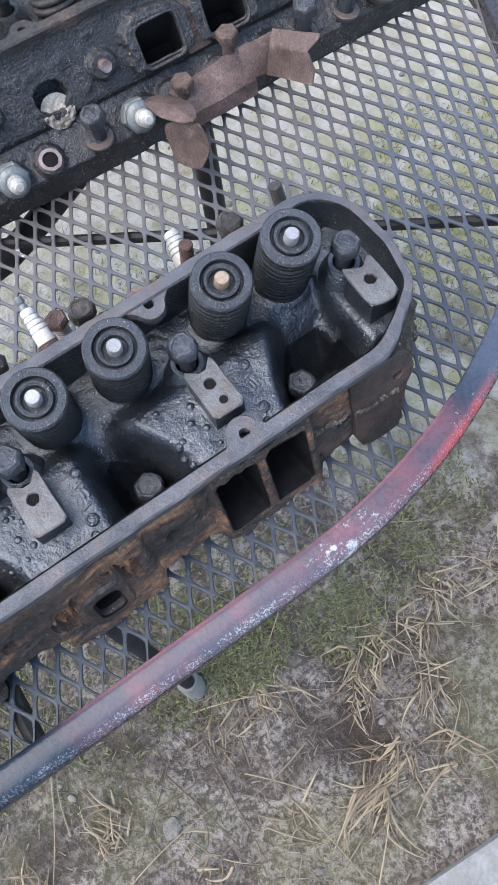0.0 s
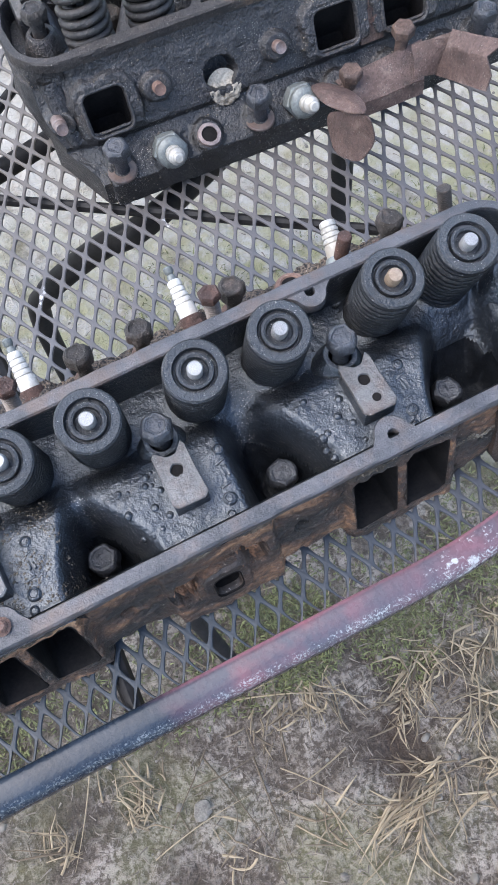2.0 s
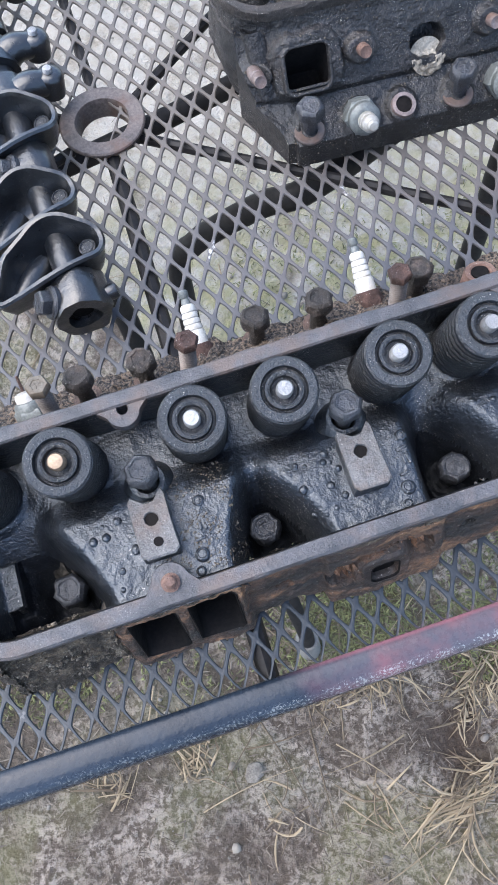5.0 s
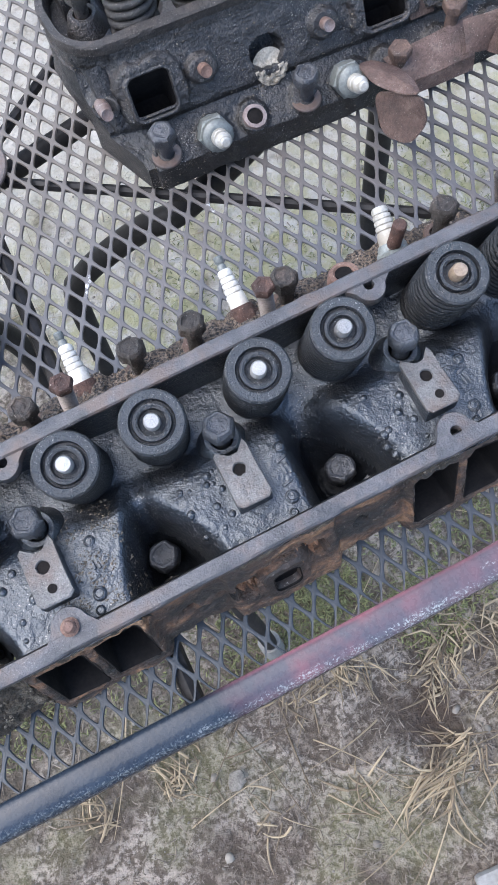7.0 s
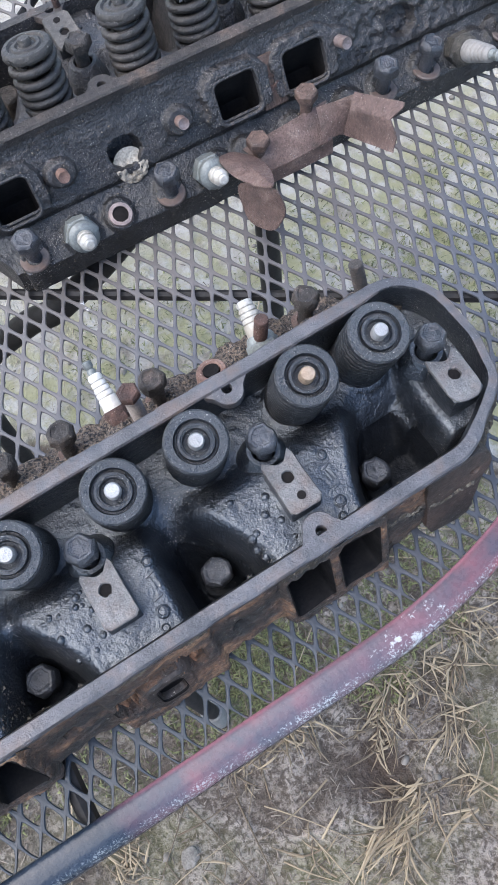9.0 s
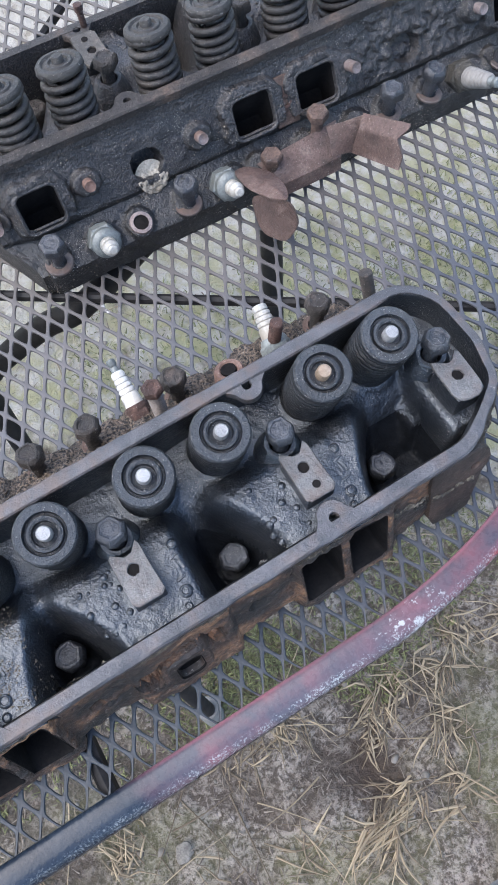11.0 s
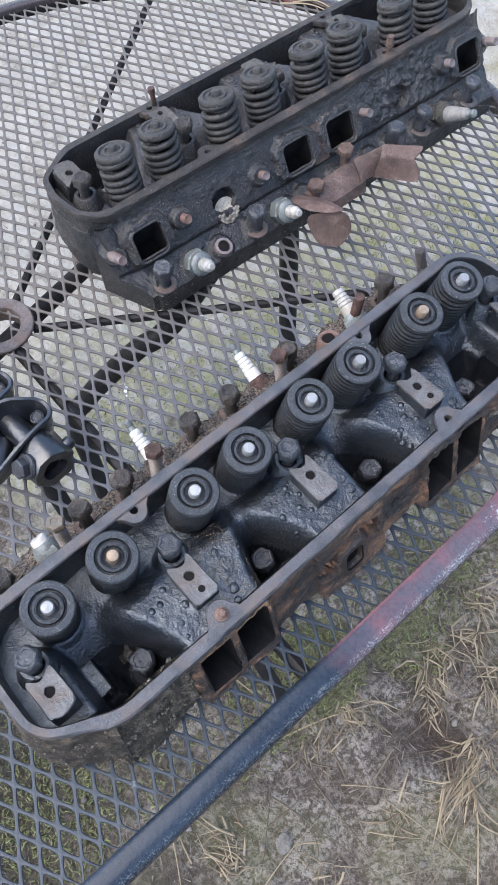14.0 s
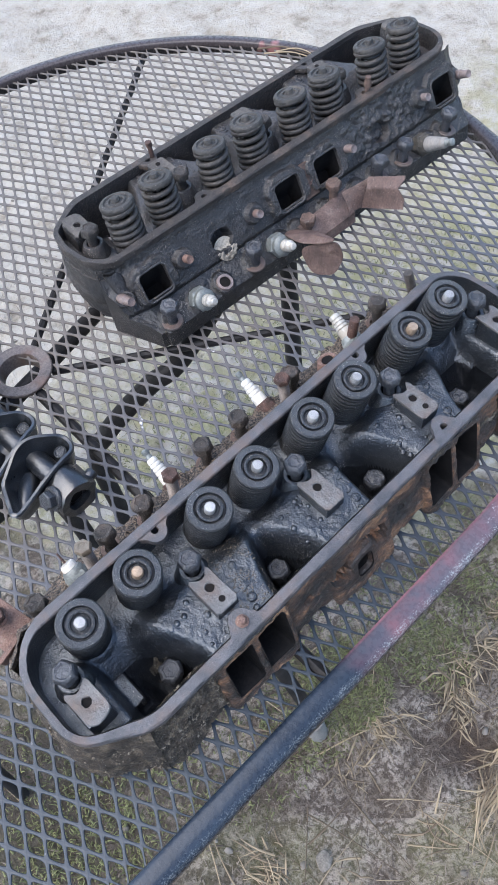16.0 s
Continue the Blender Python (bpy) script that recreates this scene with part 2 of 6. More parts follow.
def table_paint(name, lo, hi, with_pink):
    """Weathered dark paint; the rim is rubbed down to pink primer and pale metal over one stretch."""
    m = Nodes(name)
    f, big = m.noise(240, 5, 0.65), m.noise(30, 5)
    c = m.ramp(big, [(0.3, lo), (0.7, hi)])
    chip = m.ramp(m.noise(55, 6, 0.7), [(0.66, 0.0), (0.69, 1.0)])
    if with_pink:
        sep = m.t.nodes.new("ShaderNodeSeparateXYZ")
        m.t.links.new(m.c, sep.inputs[0])
        dx = m.math("MAXIMUM", m.math("SUBTRACT", m.math("ABSOLUTE", m.math("SUBTRACT", sep.outputs["X"], CX)), END), 0.0)
        dy = m.math("SUBTRACT", sep.outputs["Y"], CY)
        ring = m.math("SQRT", m.math("ADD", m.math("MULTIPLY", dx, dx), m.math("MULTIPLY", dy, dy)))
        edge = m.math("MULTIPLY", m.math("SUBTRACT", RAD, ring), 40.0)
        front = m.ramp(sep.outputs["Y"], [(0.20, 1.0), (0.30, 0.0)])
        wob = m.math("ADD", m.math("ADD", sep.outputs["X"], 0.1), m.math("MULTIPLY", m.math("SUBTRACT", m.noise(22, 4), 0.5), 0.05))
        a = m.ramp(wob, [(0.045, 0.0), (0.085, 0.95), (0.150, 0.85), (0.185, 0.45), (0.235, 0.50), (0.275, 0.95), (0.340, 0.85), (0.372, 0.0)])
        worn = m.math("MULTIPLY", a, front)
        pink = m.ramp(m.noise(34, 5, 0.6), [(0.36, (0.078, 0.072, 0.090)), (0.5, (0.125, 0.078, 0.092)), (0.66, (0.200, 0.085, 0.100))])
        violet = m.math("MULTIPLY", m.ramp(wob, [(0.10, 0.0), (0.15, 1.0), (0.26, 1.0), (0.29, 0.0)]), m.math("MULTIPLY", front, 0.75))
        c = mixc(m, violet, c, (0.088, 0.088, 0.106))
        c = mixc(m, m.math("MULTIPLY", worn, 0.85), c, pink)
        grey = m.math("MULTIPLY", m.ramp(wob, [(0.36, 0.0), (0.39, 1.0)]), front)
        c = mixc(m, m.math("MULTIPLY", grey, 0.6), c, (0.085, 0.100, 0.130))
        zone = m.ramp(wob, [(0.205, 0.0), (0.235, 0.16), (0.262, 0.13), (0.300, 0.02), (0.325, 0.05), (0.350, 0.11), (0.375, 0.08), (0.395, 0.0)])
        flake = m.ramp(m.math("ADD", m.noise(75, 7, 0.80), zone), [(0.690, 0.0), (0.720, 1.0)])
        c = mixc(m, m.math("MULTIPLY", m.math("MULTIPLY", flake, front), 0.9), c, (0.40, 0.41, 0.41))
        band = m.ramp(m.math("ADD", edge, m.math("MULTIPLY", m.math("SUBTRACT", f, 0.5), 0.35)), [(0.00, 0.0), (0.05, 1.0), (0.17, 1.0), (0.27, 0.0)])
        reach = m.ramp(wob, [(0.0, 0.30), (0.10, 0.75), (0.22, 1.0), (0.34, 1.0), (0.40, 0.3)])
        rub = m.ramp(m.math("ADD", m.noise(700, 4, 0.72), m.math("MULTIPLY", m.noise(26, 4), 0.24)), [(0.655, 0.0), (0.71, 1.0)])
        c = mixc(m, m.math("MULTIPLY", m.math("MULTIPLY", band, rub), m.math("MULTIPLY", m.math("MULTIPLY", reach, front), 0.85)), c, (0.36, 0.38, 0.38))
        red = m.math("MULTIPLY", m.ramp(wob, [(0.305, 0.0), (0.325, 1.0), (0.375, 1.0), (0.395, 0.0)]), m.ramp(edge, [(0.02, 1.0), (0.32, 0.0)]))
        c = mixc(m, m.math("MULTIPLY", m.math("MULTIPLY", red, front), m.ramp(m.noise(90, 4), [(0.40, 0.2), (0.55, 0.9)])), c, (0.42, 0.060, 0.065))
        lip = m.math("MULTIPLY", m.ramp(edge, [(0.70, 0.0), (0.78, 1.0)]), m.math("MULTIPLY", a, front))
        c = mixc(m, m.math("MULTIPLY", lip, 0.7), c, (0.34, 0.15, 0.19))
        c = mixc(m, m.math("MULTIPLY", m.ramp(sep.outputs["Y"], [(0.28, 0.0), (0.46, 1.0)]), 0.9), c, (0.055, 0.044, 0.042))
        # rim's lower side darkened in its colour, in place of shade
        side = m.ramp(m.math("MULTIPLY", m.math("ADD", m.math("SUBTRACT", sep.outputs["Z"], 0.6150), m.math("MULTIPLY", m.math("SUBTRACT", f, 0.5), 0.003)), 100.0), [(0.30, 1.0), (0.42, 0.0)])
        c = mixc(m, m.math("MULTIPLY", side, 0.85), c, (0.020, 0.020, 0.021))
        spots = m.math("MULTIPLY", m.ramp(m.noise(12, 3), [(0.62, 0.0), (0.66, 1.0)]), m.ramp(sep.outputs["Y"], [(0.45, 0.0), (0.60, 1.0)]))
        c = mixc(m, m.math("MULTIPLY", spots, 0.6), c, (0.36, 0.16, 0.15))
    else:
        sep = m.t.nodes.new("ShaderNodeSeparateXYZ")
        m.t.links.new(m.c, sep.inputs[0])
        splash = m.ramp(m.noise(26, 5, 0.75), [(0.70, 0.0), (0.735, 1.0)])
        c = mixc(m, splash, c, (0.60, 0.60, 0.60))
        c = mixc(m, m.math("MULTIPLY", m.ramp(m.noise(8, 4), [(0.45, 0.0), (0.65, 1.0)]), 0.5), c, (0.115, 0.095, 0.088))
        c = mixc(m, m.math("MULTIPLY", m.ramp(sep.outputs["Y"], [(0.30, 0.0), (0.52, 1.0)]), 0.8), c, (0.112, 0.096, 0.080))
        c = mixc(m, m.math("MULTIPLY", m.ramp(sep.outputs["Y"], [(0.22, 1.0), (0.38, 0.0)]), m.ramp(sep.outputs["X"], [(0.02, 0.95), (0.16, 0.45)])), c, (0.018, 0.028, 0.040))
        for sx, sy in ((0.087, 0.418), (-0.017, 0.400)):
            near = m.t.nodes.new("ShaderNodeVectorMath")
            near.operation = "DISTANCE"
            near.inputs[1].default_value = (sx, sy, 0.62)
            m.t.links.new(m.c, near.inputs[0])
            drop = m.math("ADD", near.outputs["Value"], m.math("MULTIPLY", m.math("SUBTRACT", m.noise(110, 4), 0.5), 0.05))
            c = mixc(m, m.ramp(drop, [(0.002, 1.0), (0.004, 0.0)]), c, (0.66, 0.66, 0.66))
        edge = m.math("MULTIPLY", m.ramp(sep.outputs["Y"], [(0.1095, 1.0), (0.1150, 0.0)]), m.ramp(sep.outputs["X"], [(0.0, 0.0), (0.03, 1.0)]))
        c = mixc(m, m.math("MULTIPLY", edge, 0.55), c, (0.30, 0.12, 0.145))
    if not with_pink:
        c = mixc(m, m.math("MULTIPLY", chip, 0.18), c, (0.42, 0.42, 0.42))
    m.colour(c)
    m.rough(m.ramp(f, [(0.3, 0.22 if with_pink else 0.42), (0.7, 0.34 if with_pink else 0.55)]))
    m.b.inputs["Coat Weight"].default_value = 0.16 if with_pink else 0.12
    m.b.inputs["Coat Roughness"].default_value = 0.10
    m.b.inputs["Specular IOR Level"].default_value = 0.22 if with_pink else 0.36
    if with_pink:
        m.bump(m.math("ADD", m.noise(330, 2, 0.5), m.math("MULTIPLY", m.noise(800, 3, 0.5), 0.35)), 0.6, 0.00030)
    else:
        m.bump(m.math("ADD", m.math("MULTIPLY", m.noise(900, 2, 0.5), 0.5), m.math("MULTIPLY", m.noise(480, 2, 0.5), 0.7)), 0.6, 0.0005)
    return m.mat


MAT_MESH = table_paint("worn_mesh_paint", (0.045, 0.049, 0.061), (0.085, 0.088, 0.101), False)
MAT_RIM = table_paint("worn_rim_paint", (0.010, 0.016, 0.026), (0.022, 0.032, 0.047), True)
MAT_FRAME = bare_metal("black_frame_paint", (0.007, 0.007, 0.008), (0.020, 0.019, 0.020), 0.6, 0.0, 90)
MAT_FRAME.node_tree.nodes["Principled BSDF"].inputs["Specular IOR Level"].default_value = 0.3


def ground_material():
    m = Nodes("dry_dirt_and_limestone", "Object")
    sep = m.t.nodes.new("ShaderNodeSeparateXYZ")
    m.t.links.new(m.c, sep.inputs[0])
    mid, fine, big = m.noise(9, 8, 0.65), m.noise(120, 6, 0.7), m.noise(2.2, 5)
    dirt = m.ramp(mid, [(0.36, (0.075, 0.056, 0.041)), (0.45, (0.195, 0.158, 0.124)), (0.55, (0.375, 0.320, 0.266))])
    dirt = mixc(m, m.math("MULTIPLY", m.ramp(fine, [(0.42, 1.0), (0.54, 0.0)]), 0.9), dirt, (0.070, 0.052, 0.037))
    dirt = mixc(m, m.math("MULTIPLY", m.ramp(m.noise(48, 7, 0.75), [(0.42, 1.0), (0.50, 0.0)]), 0.85), dirt, (0.072, 0.053, 0.038))
    dirt = mixc(m, m.math("MULTIPLY", m.ramp(m.noise(260, 3), [(0.62, 0.0), (0.70, 1.0)]), 0.5), dirt, (0.37, 0.325, 0.275))
    lime = m.ramp(m.noise(18, 8, 0.7), [(0.32, (0.20, 0.172, 0.130)), (0.46, (0.365, 0.335, 0.283)), (0.66, (0.435, 0.410, 0.368))])
    lime = mixc(m, m.math("MULTIPLY", m.ramp(fine, [(0.30, 1.0), (0.45, 0.0)]), 0.35), lime, (0.22, 0.2, 0.17))
    d = m.math("ADD", sep.outputs["Y"], m.math("MULTIPLY", m.math("SUBTRACT", big, 0.5), 1.1))
    d = m.math("ADD", d, m.math("MULTIPLY", m.math("SUBTRACT", mid, 0.5), 0.9))
    d = m.math("ADD", d, m.math("MULTIPLY", m.math("SUBTRACT", m.ramp(m.math("ADD", sep.outputs["X"], 0.5), [(0.25, 0.0), (0.62, 0.45), (1.0, 1.0)]), 0.45), 0.55))
    far = m.ramp(m.math("MULTIPLY", d, 0.5), [(0.22, 0.0), (0.34, 1.0)])
    c = mixc(m, far, dirt, lime)
    moss = m.math("MULTIPLY", m.ramp(m.noise(5, 5), [(0.5, 0.0), (0.62, 1.0)]), m.math("SUBTRACT", 1.0, far))
    c = mixc(m, m.math("MULTIPLY", moss, 0.45), c, (0.150, 0.150, 0.060))
    under = m.math("MULTIPLY", m.ramp(m.noise(21, 6, 0.7), [(0.42, 0.0), (0.56, 1.0)]), m.ramp(m.math("MULTIPLY", sep.outputs["Y"], 0.5), [(0.36, 1.0), (0.55, 0.0)]))
    c = mixc(m, m.math("MULTIPLY", m.math("MULTIPLY", under, far), 0.75), c, (0.26, 0.25, 0.105))
    # darker brown round the hollow
    off = m.t.nodes.new("ShaderNodeVectorMath")
    off.operation = "DISTANCE"
    off.inputs[1].default_value = (0.133, 0.003, 0.0)
    m.t.links.new(m.c, off.inputs[0])
    patch_dist = m.math("ADD", off.outputs["Value"], m.math("MULTIPLY", m.math("SUBTRACT", m.noise(30, 5), 0.5), 0.10))
    c = mixc(m, m.math("MULTIPLY", m.ramp(patch_dist, [(0.030, 1.0), (0.070, 0.0)]), 0.9), c, (0.060, 0.040, 0.027))
    # dark soil under the table's left, with the table's shade painted in
    off = m.t.nodes.new("ShaderNodeVectorMath")
    off.operation = "DISTANCE"
    off.inputs[1].default_value = (-0.36, 0.35, 0.0)
    m.t.links.new(m.c, off.inputs[0])
    patch_dist = m.math("ADD", off.outputs["Value"], m.math("MULTIPLY", m.math("SUBTRACT", m.noise(25, 5), 0.5), 0.5))
    c = mixc(m, m.math("MULTIPLY", m.ramp(patch_dist, [(0.10, 1.0), (0.30, 0.0)]), 0.8), c, (0.062, 0.050, 0.036))
    m.colour(c)
    m.rough(0.95)
    m.bump(m.math("ADD", fine, m.math("ADD", mid, m.noise(45, 5, 0.7))), 1.0, 0.011)
    return m.mat


MAT_GROUND = ground_material()


def blade_material(name, lo, hi):
    m = Nodes(name)
    g = m.t.nodes.new("ShaderNodeNewGeometry")
    m.colour(m.ramp(g.outputs["Random Per Island"], [(0.0, lo), (1.0, hi)]))
    m.rough(0.75)
    return m.mat


MAT_STRAW = blade_material("dry_straw", (0.085, 0.060, 0.037), (0.335, 0.262, 0.165))
MAT_LITTER = blade_material("dead_grass_bits", (0.085, 0.065, 0.050), (0.235, 0.195, 0.15))
MAT_GRASS = blade_material("green_weeds", (0.060, 0.058, 0.024), (0.190, 0.198, 0.082))
MAT_STONE = blade_material("pale_pebbles", (0.10, 0.087, 0.070), (0.215, 0.192, 0.160))
MAT_STONE_GREY = bare_metal("dusty_stone", (0.10, 0.088, 0.073), (0.21, 0.19, 0.162), 0.9, 0.0, 120, 0.003)
MAT_SLAB = bare_metal("grey_concrete", (0.15, 0.148, 0.140), (0.235, 0.230, 0.221), 0.9, 0.0, 60, 0.002, (0.18, 0.172, 0.15))


# ---------------- geometry helpers ----------------
class Geo:
    """Vertices and faces gathered into one mesh."""

    def __init__(self):
        self.v, self.f = [], []

    def add(self, verts, faces, m=None):
        k = len(self.v)
        self.v += [tuple(m @ Vector(p)) for p in verts] if m else [tuple(p) for p in verts]
        self.f += [tuple(i + k for i in q) for q in faces]
        return self


def part(name, geo, material, parent=None, label="", smooth=38):
    """Links a Geo as one mesh object under its thing."""
    me = bpy.data.meshes.new(name)
    me.from_pydata(geo.v, [], geo.f)
    me.materials.append(material)
    if smooth:
        me.shade_smooth()
        me.set_sharp_from_angle(angle=radians(smooth))
    me.update()
    ob = new(name, me)
    ob.parent = parent
    if label:
        ob["label"] = label
    return ob


def thing(name, label, category, m=None, group="", kind=""):
    ob = new(name)
    ob.empty_display_size = 0.02
    if m:
        ob.matrix_world = m
    return tagged(ob, label, category, group, kind)


def lathe(profile, n=20, m=None, geo=None, closed=False, phase=0.0, wob=0.0):
    """Turns (radius, height) pairs round z."""
    geo = geo or Geo()
    vs, fs = [], []
    for r, z in profile:
        for i in range(n):
            a = 2 * math.pi * (i + phase) / n
            k = 1 + wob * noise.noise((3 * math.cos(a), 3 * math.sin(a), z * 300))
            vs.append((r * k * math.cos(a), r * k * math.sin(a), z))
    p = len(profile)
    for j in range(p if closed else p - 1):
        for i in range(n):
            a, b = j * n + i, j * n + (i + 1) % n
            c, d = ((j + 1) % p) * n + (i + 1) % n, ((j + 1) % p) * n + i
            fs.append((a, b, c, d))
    if not closed:
        if profile[0][0] > 1e-6:
            fs.append(tuple(range(n))[::-1])
        if profile[-1][0] > 1e-6:
            fs.append(tuple((p - 1) * n + i for i in range(n)))
    return geo.add(vs, fs, m)


def sweep(path, radius, n=10, geo=None, m=None, flat=1.0, closed=False):
    """A tube along a path; radius is a number or a function of 0..1."""
    geo = geo or Geo()
    pts = [Vector(p) for p in path]
    k = len(pts)
    vs, fs = [], []
    up = Vector((0, 0, 1))
    prev = None
    for j, p in enumerate(pts):
        if closed:
            t = (pts[(j + 1) % k] - pts[j - 1]).normalized()
        else:
            t = (pts[min(j + 1, k - 1)] - pts[max(j - 1, 0)]).normalized()
        if prev is None:
            side = t.cross(up) if abs(t.z) < 0.95 else t.cross(Vector((1, 0, 0)))
        else:
            side = prev - t * prev.dot(t)
        side.normalize()
        prev = side
        nor = side.cross(t)
        r = radius(j / (k - 1)) if callable(radius) else radius
        for i in range(n):
            a = 2 * math.pi * i / n
            vs.append(p + side * (r * math.cos(a)) + nor * (r * flat * math.sin(a)))
    for j in range(k if closed else k - 1):
        for i in range(n):
            a, b = j * n + i, j * n + (i + 1) % n
            c, d = ((j + 1) % k) * n + (i + 1) % n, ((j + 1) % k) * n + i
            fs.append((a, b, c, d))
    if not closed:
        fs.append(tuple(range(n))[::-1])
        fs.append(tuple((k - 1) * n + i for i in range(n)))
    return geo.add(vs, fs, m)


def curve_points(pts, steps=8):
    """A smooth path through points."""
    p = [Vector(q) for q in pts]
    p = [p[0] * 2 - p[1]] + p + [p[-1] * 2 - p[-2]]
    out = []
    for i in range(1, len(p) - 2):
        a, b, c, d = p[i - 1:i + 3]
        for s in range(steps):
            t = s / steps
            out.append(0.5 * ((2 * b) + (c - a) * t + (2 * a - 5 * b + 4 * c - d) * t * t + (3 * b - a - 3 * c + d) * t ** 3))
    return out + [p[-2]]


def rbox(sx, sy, sz, bevel, m=None, geo=None, top=1.0, seg=2):
    """A bevelled box standing on its base; top scales its upper face."""
    geo = geo or Geo()
    bm = bmesh.new()
    bmesh.ops.create_cube(bm, size=1.0)
    for v in bm.verts:
        k = top if v.co.z > 0 else 1.0
        v.co = Vector((v.co.x * sx * k, v.co.y * sy * k, (v.co.z + 0.5) * sz))
    if bevel:
        bmesh.ops.bevel(bm, geom=list(bm.edges), offset=bevel, segments=seg, affect="EDGES", profile=0.6)
    bm.verts.index_update()
    geo.add([v.co.copy() for v in bm.verts], [[v.index for v in f.verts] for f in bm.faces], m)
    bm.free()
    return geo


def field(us, vs, fn, geo=None, m=None, keep=None, flip=False):
    """A grid of points fn(u, v); keep(u, v) tells which cells stand."""
    geo = geo or Geo()
    pts = [fn(u, v) for v in vs for u in us]
    n = len(us)
    fs = []
    for j in range(len(vs) - 1):
        for i in range(n - 1):
            if keep and not keep((us[i] + us[i + 1]) / 2, (vs[j] + vs[j + 1]) / 2):
                continue
            q = (j * n + i, j * n + i + 1, (j + 1) * n + i + 1, (j + 1) * n + i)
            fs.append(q[::-1] if flip else q)
    return geo.add(pts, fs, m)


def steps(a, b, n):
    return [a + (b - a) * i / n for i in range(n + 1)]


def ease(x, a, b):
    """0 below a, 1 above b, smooth between (a may be the larger)."""
    t = min(1.0, max(0.0, (x - a) / (b - a)))
    return t * t * (3 - 2 * t)


def round_rect(x, y, cx, cy, hx, hy, r):
    """Signed distance to a rounded rectangle, negative inside."""
    dx, dy = abs(x - cx) - hx + r, abs(y - cy) - hy + r
    return math.hypot(max(dx, 0), max(dy, 0)) + min(max(dx, dy), 0) - r


def rough3(p, scale, amp):
    return amp * noise.fractal((p[0] * scale, p[1] * scale, p[2] * scale), 1.0, 2.0, 4)


def rounded_outline(corners, n=7):
    """A closed outline from (x, y, radius) corners, counter-clockwise."""
    out = []
    k = len(corners)
    for i, (x, y, r) in enumerate(corners):
        p = Vector((x, y))
        a = (Vector(corners[i - 1][:2]) - p).normalized()
        b = (Vector(corners[(i + 1) % k][:2]) - p).normalized()
        half = math.acos(max(-1, min(1, a.dot(b)))) / 2
        d = r / math.tan(half)
        c = p + (a + b).normalized() * (r / math.sin(half))
        s, e = p + a * d - c, p + b * d - c
        a0 = math.atan2(s.y, s.x)
        turn = (math.atan2(e.y, e.x) - a0 + math.pi) % (2 * math.pi) - math.pi
        out += [c + Vector((math.cos(a0 + turn * t / n), math.sin(a0 + turn * t / n))) * r for t in range(n + 1)]
    return out


def refine(loop, gap):
    out = []
    for a, b in zip(loop, loop[1:] + loop[:1]):
        n = max(1, round((b - a).length / gap))
        out += [a.lerp(b, i / n) for i in range(n)]
    return out


def normals_of(loop):
    k = len(loop)
    out = []
    for i in range(k):
        t = (loop[(i + 1) % k] - loop[i - 1]).normalized()
        out.append(Vector((t.y, -t.x)))
    return out


def inside(loop, x, y):
    hit = False
    k = len(loop)
    for i in range(k):
        a, b = loop[i - 1], loop[i]
        if (a.y > y) != (b.y > y) and x < (b.x - a.x) * (y - a.y) / (b.y - a.y) + a.x:
            hit = not hit
    return hit


def hex_head(r, h, m, geo, flange=0.0, crust=0.0):
    """A six-sided head with chamfered corners, base at z 0."""
    if flange:
        lathe([(0.0, 0.0), (r * 1.18, 0.0), (r * 1.2, flange * 0.6), (r * 0.9, flange)], 18, m, geo)
    if crust:
        rows = [(0.86, 0.0), (1.0, 0.0008), (1.02, h * 0.35), (0.99, h * 0.7), (0.96, h - 0.0018), (0.80, h - 0.0002), (0.66, h), (0.58, h - 0.0007), (0.36, h - 0.0007), (0.22, h - 0.0002), (0.02, h - 0.0003)]
        seed, k = random.uniform(0, 50), 24
        vs = []
        for f, z in rows:
            for i in range(k):
                a = 2 * math.pi * i / k
                flat = math.cos(math.pi / 6) / math.cos((a % (math.pi / 3)) - math.pi / 6)
                q = r * f * (0.45 + 0.58 * flat + 0.42 * (1 - crust) * (flat - 0.97)) * (1 + 0.20 * crust * noise.noise((2.2 * math.cos(a) + seed, 2.2 * math.sin(a), z * 260)))
                vs.append((q * math.cos(a), q * math.sin(a), z + 0.0014 * (0.3 + 0.7 * crust) * noise.noise((q * math.cos(a) * 280, q * math.sin(a) * 280, seed)) * (z > 0.001)))
        fs = [(j * k + i, j * k + (i + 1) % k, (j + 1) * k + (i + 1) % k, (j + 1) * k + i) for j in range(len(rows) - 1) for i in range(k)]
        return geo.add(vs, fs, m)
    lathe([(r * 0.97, flange * 0.4), (r, flange + 0.0006), (r, h - 0.0012), (r * 0.86, h), (r * 0.5, h), (r * 0.46, h - 0.0004), (0.0, h - 0.0005)], 6, m, geo, phase=random.random())
    for i in range(3):
        rbox(0.0022 * r / 0.009, 0.0007, 0.0006, 0.0001, m @ pose(0, 0, 0, 0, 0, 120 * i + 10) @ pose(r * 0.24, 0, h - 0.0008), geo, seg=1)
    return geo


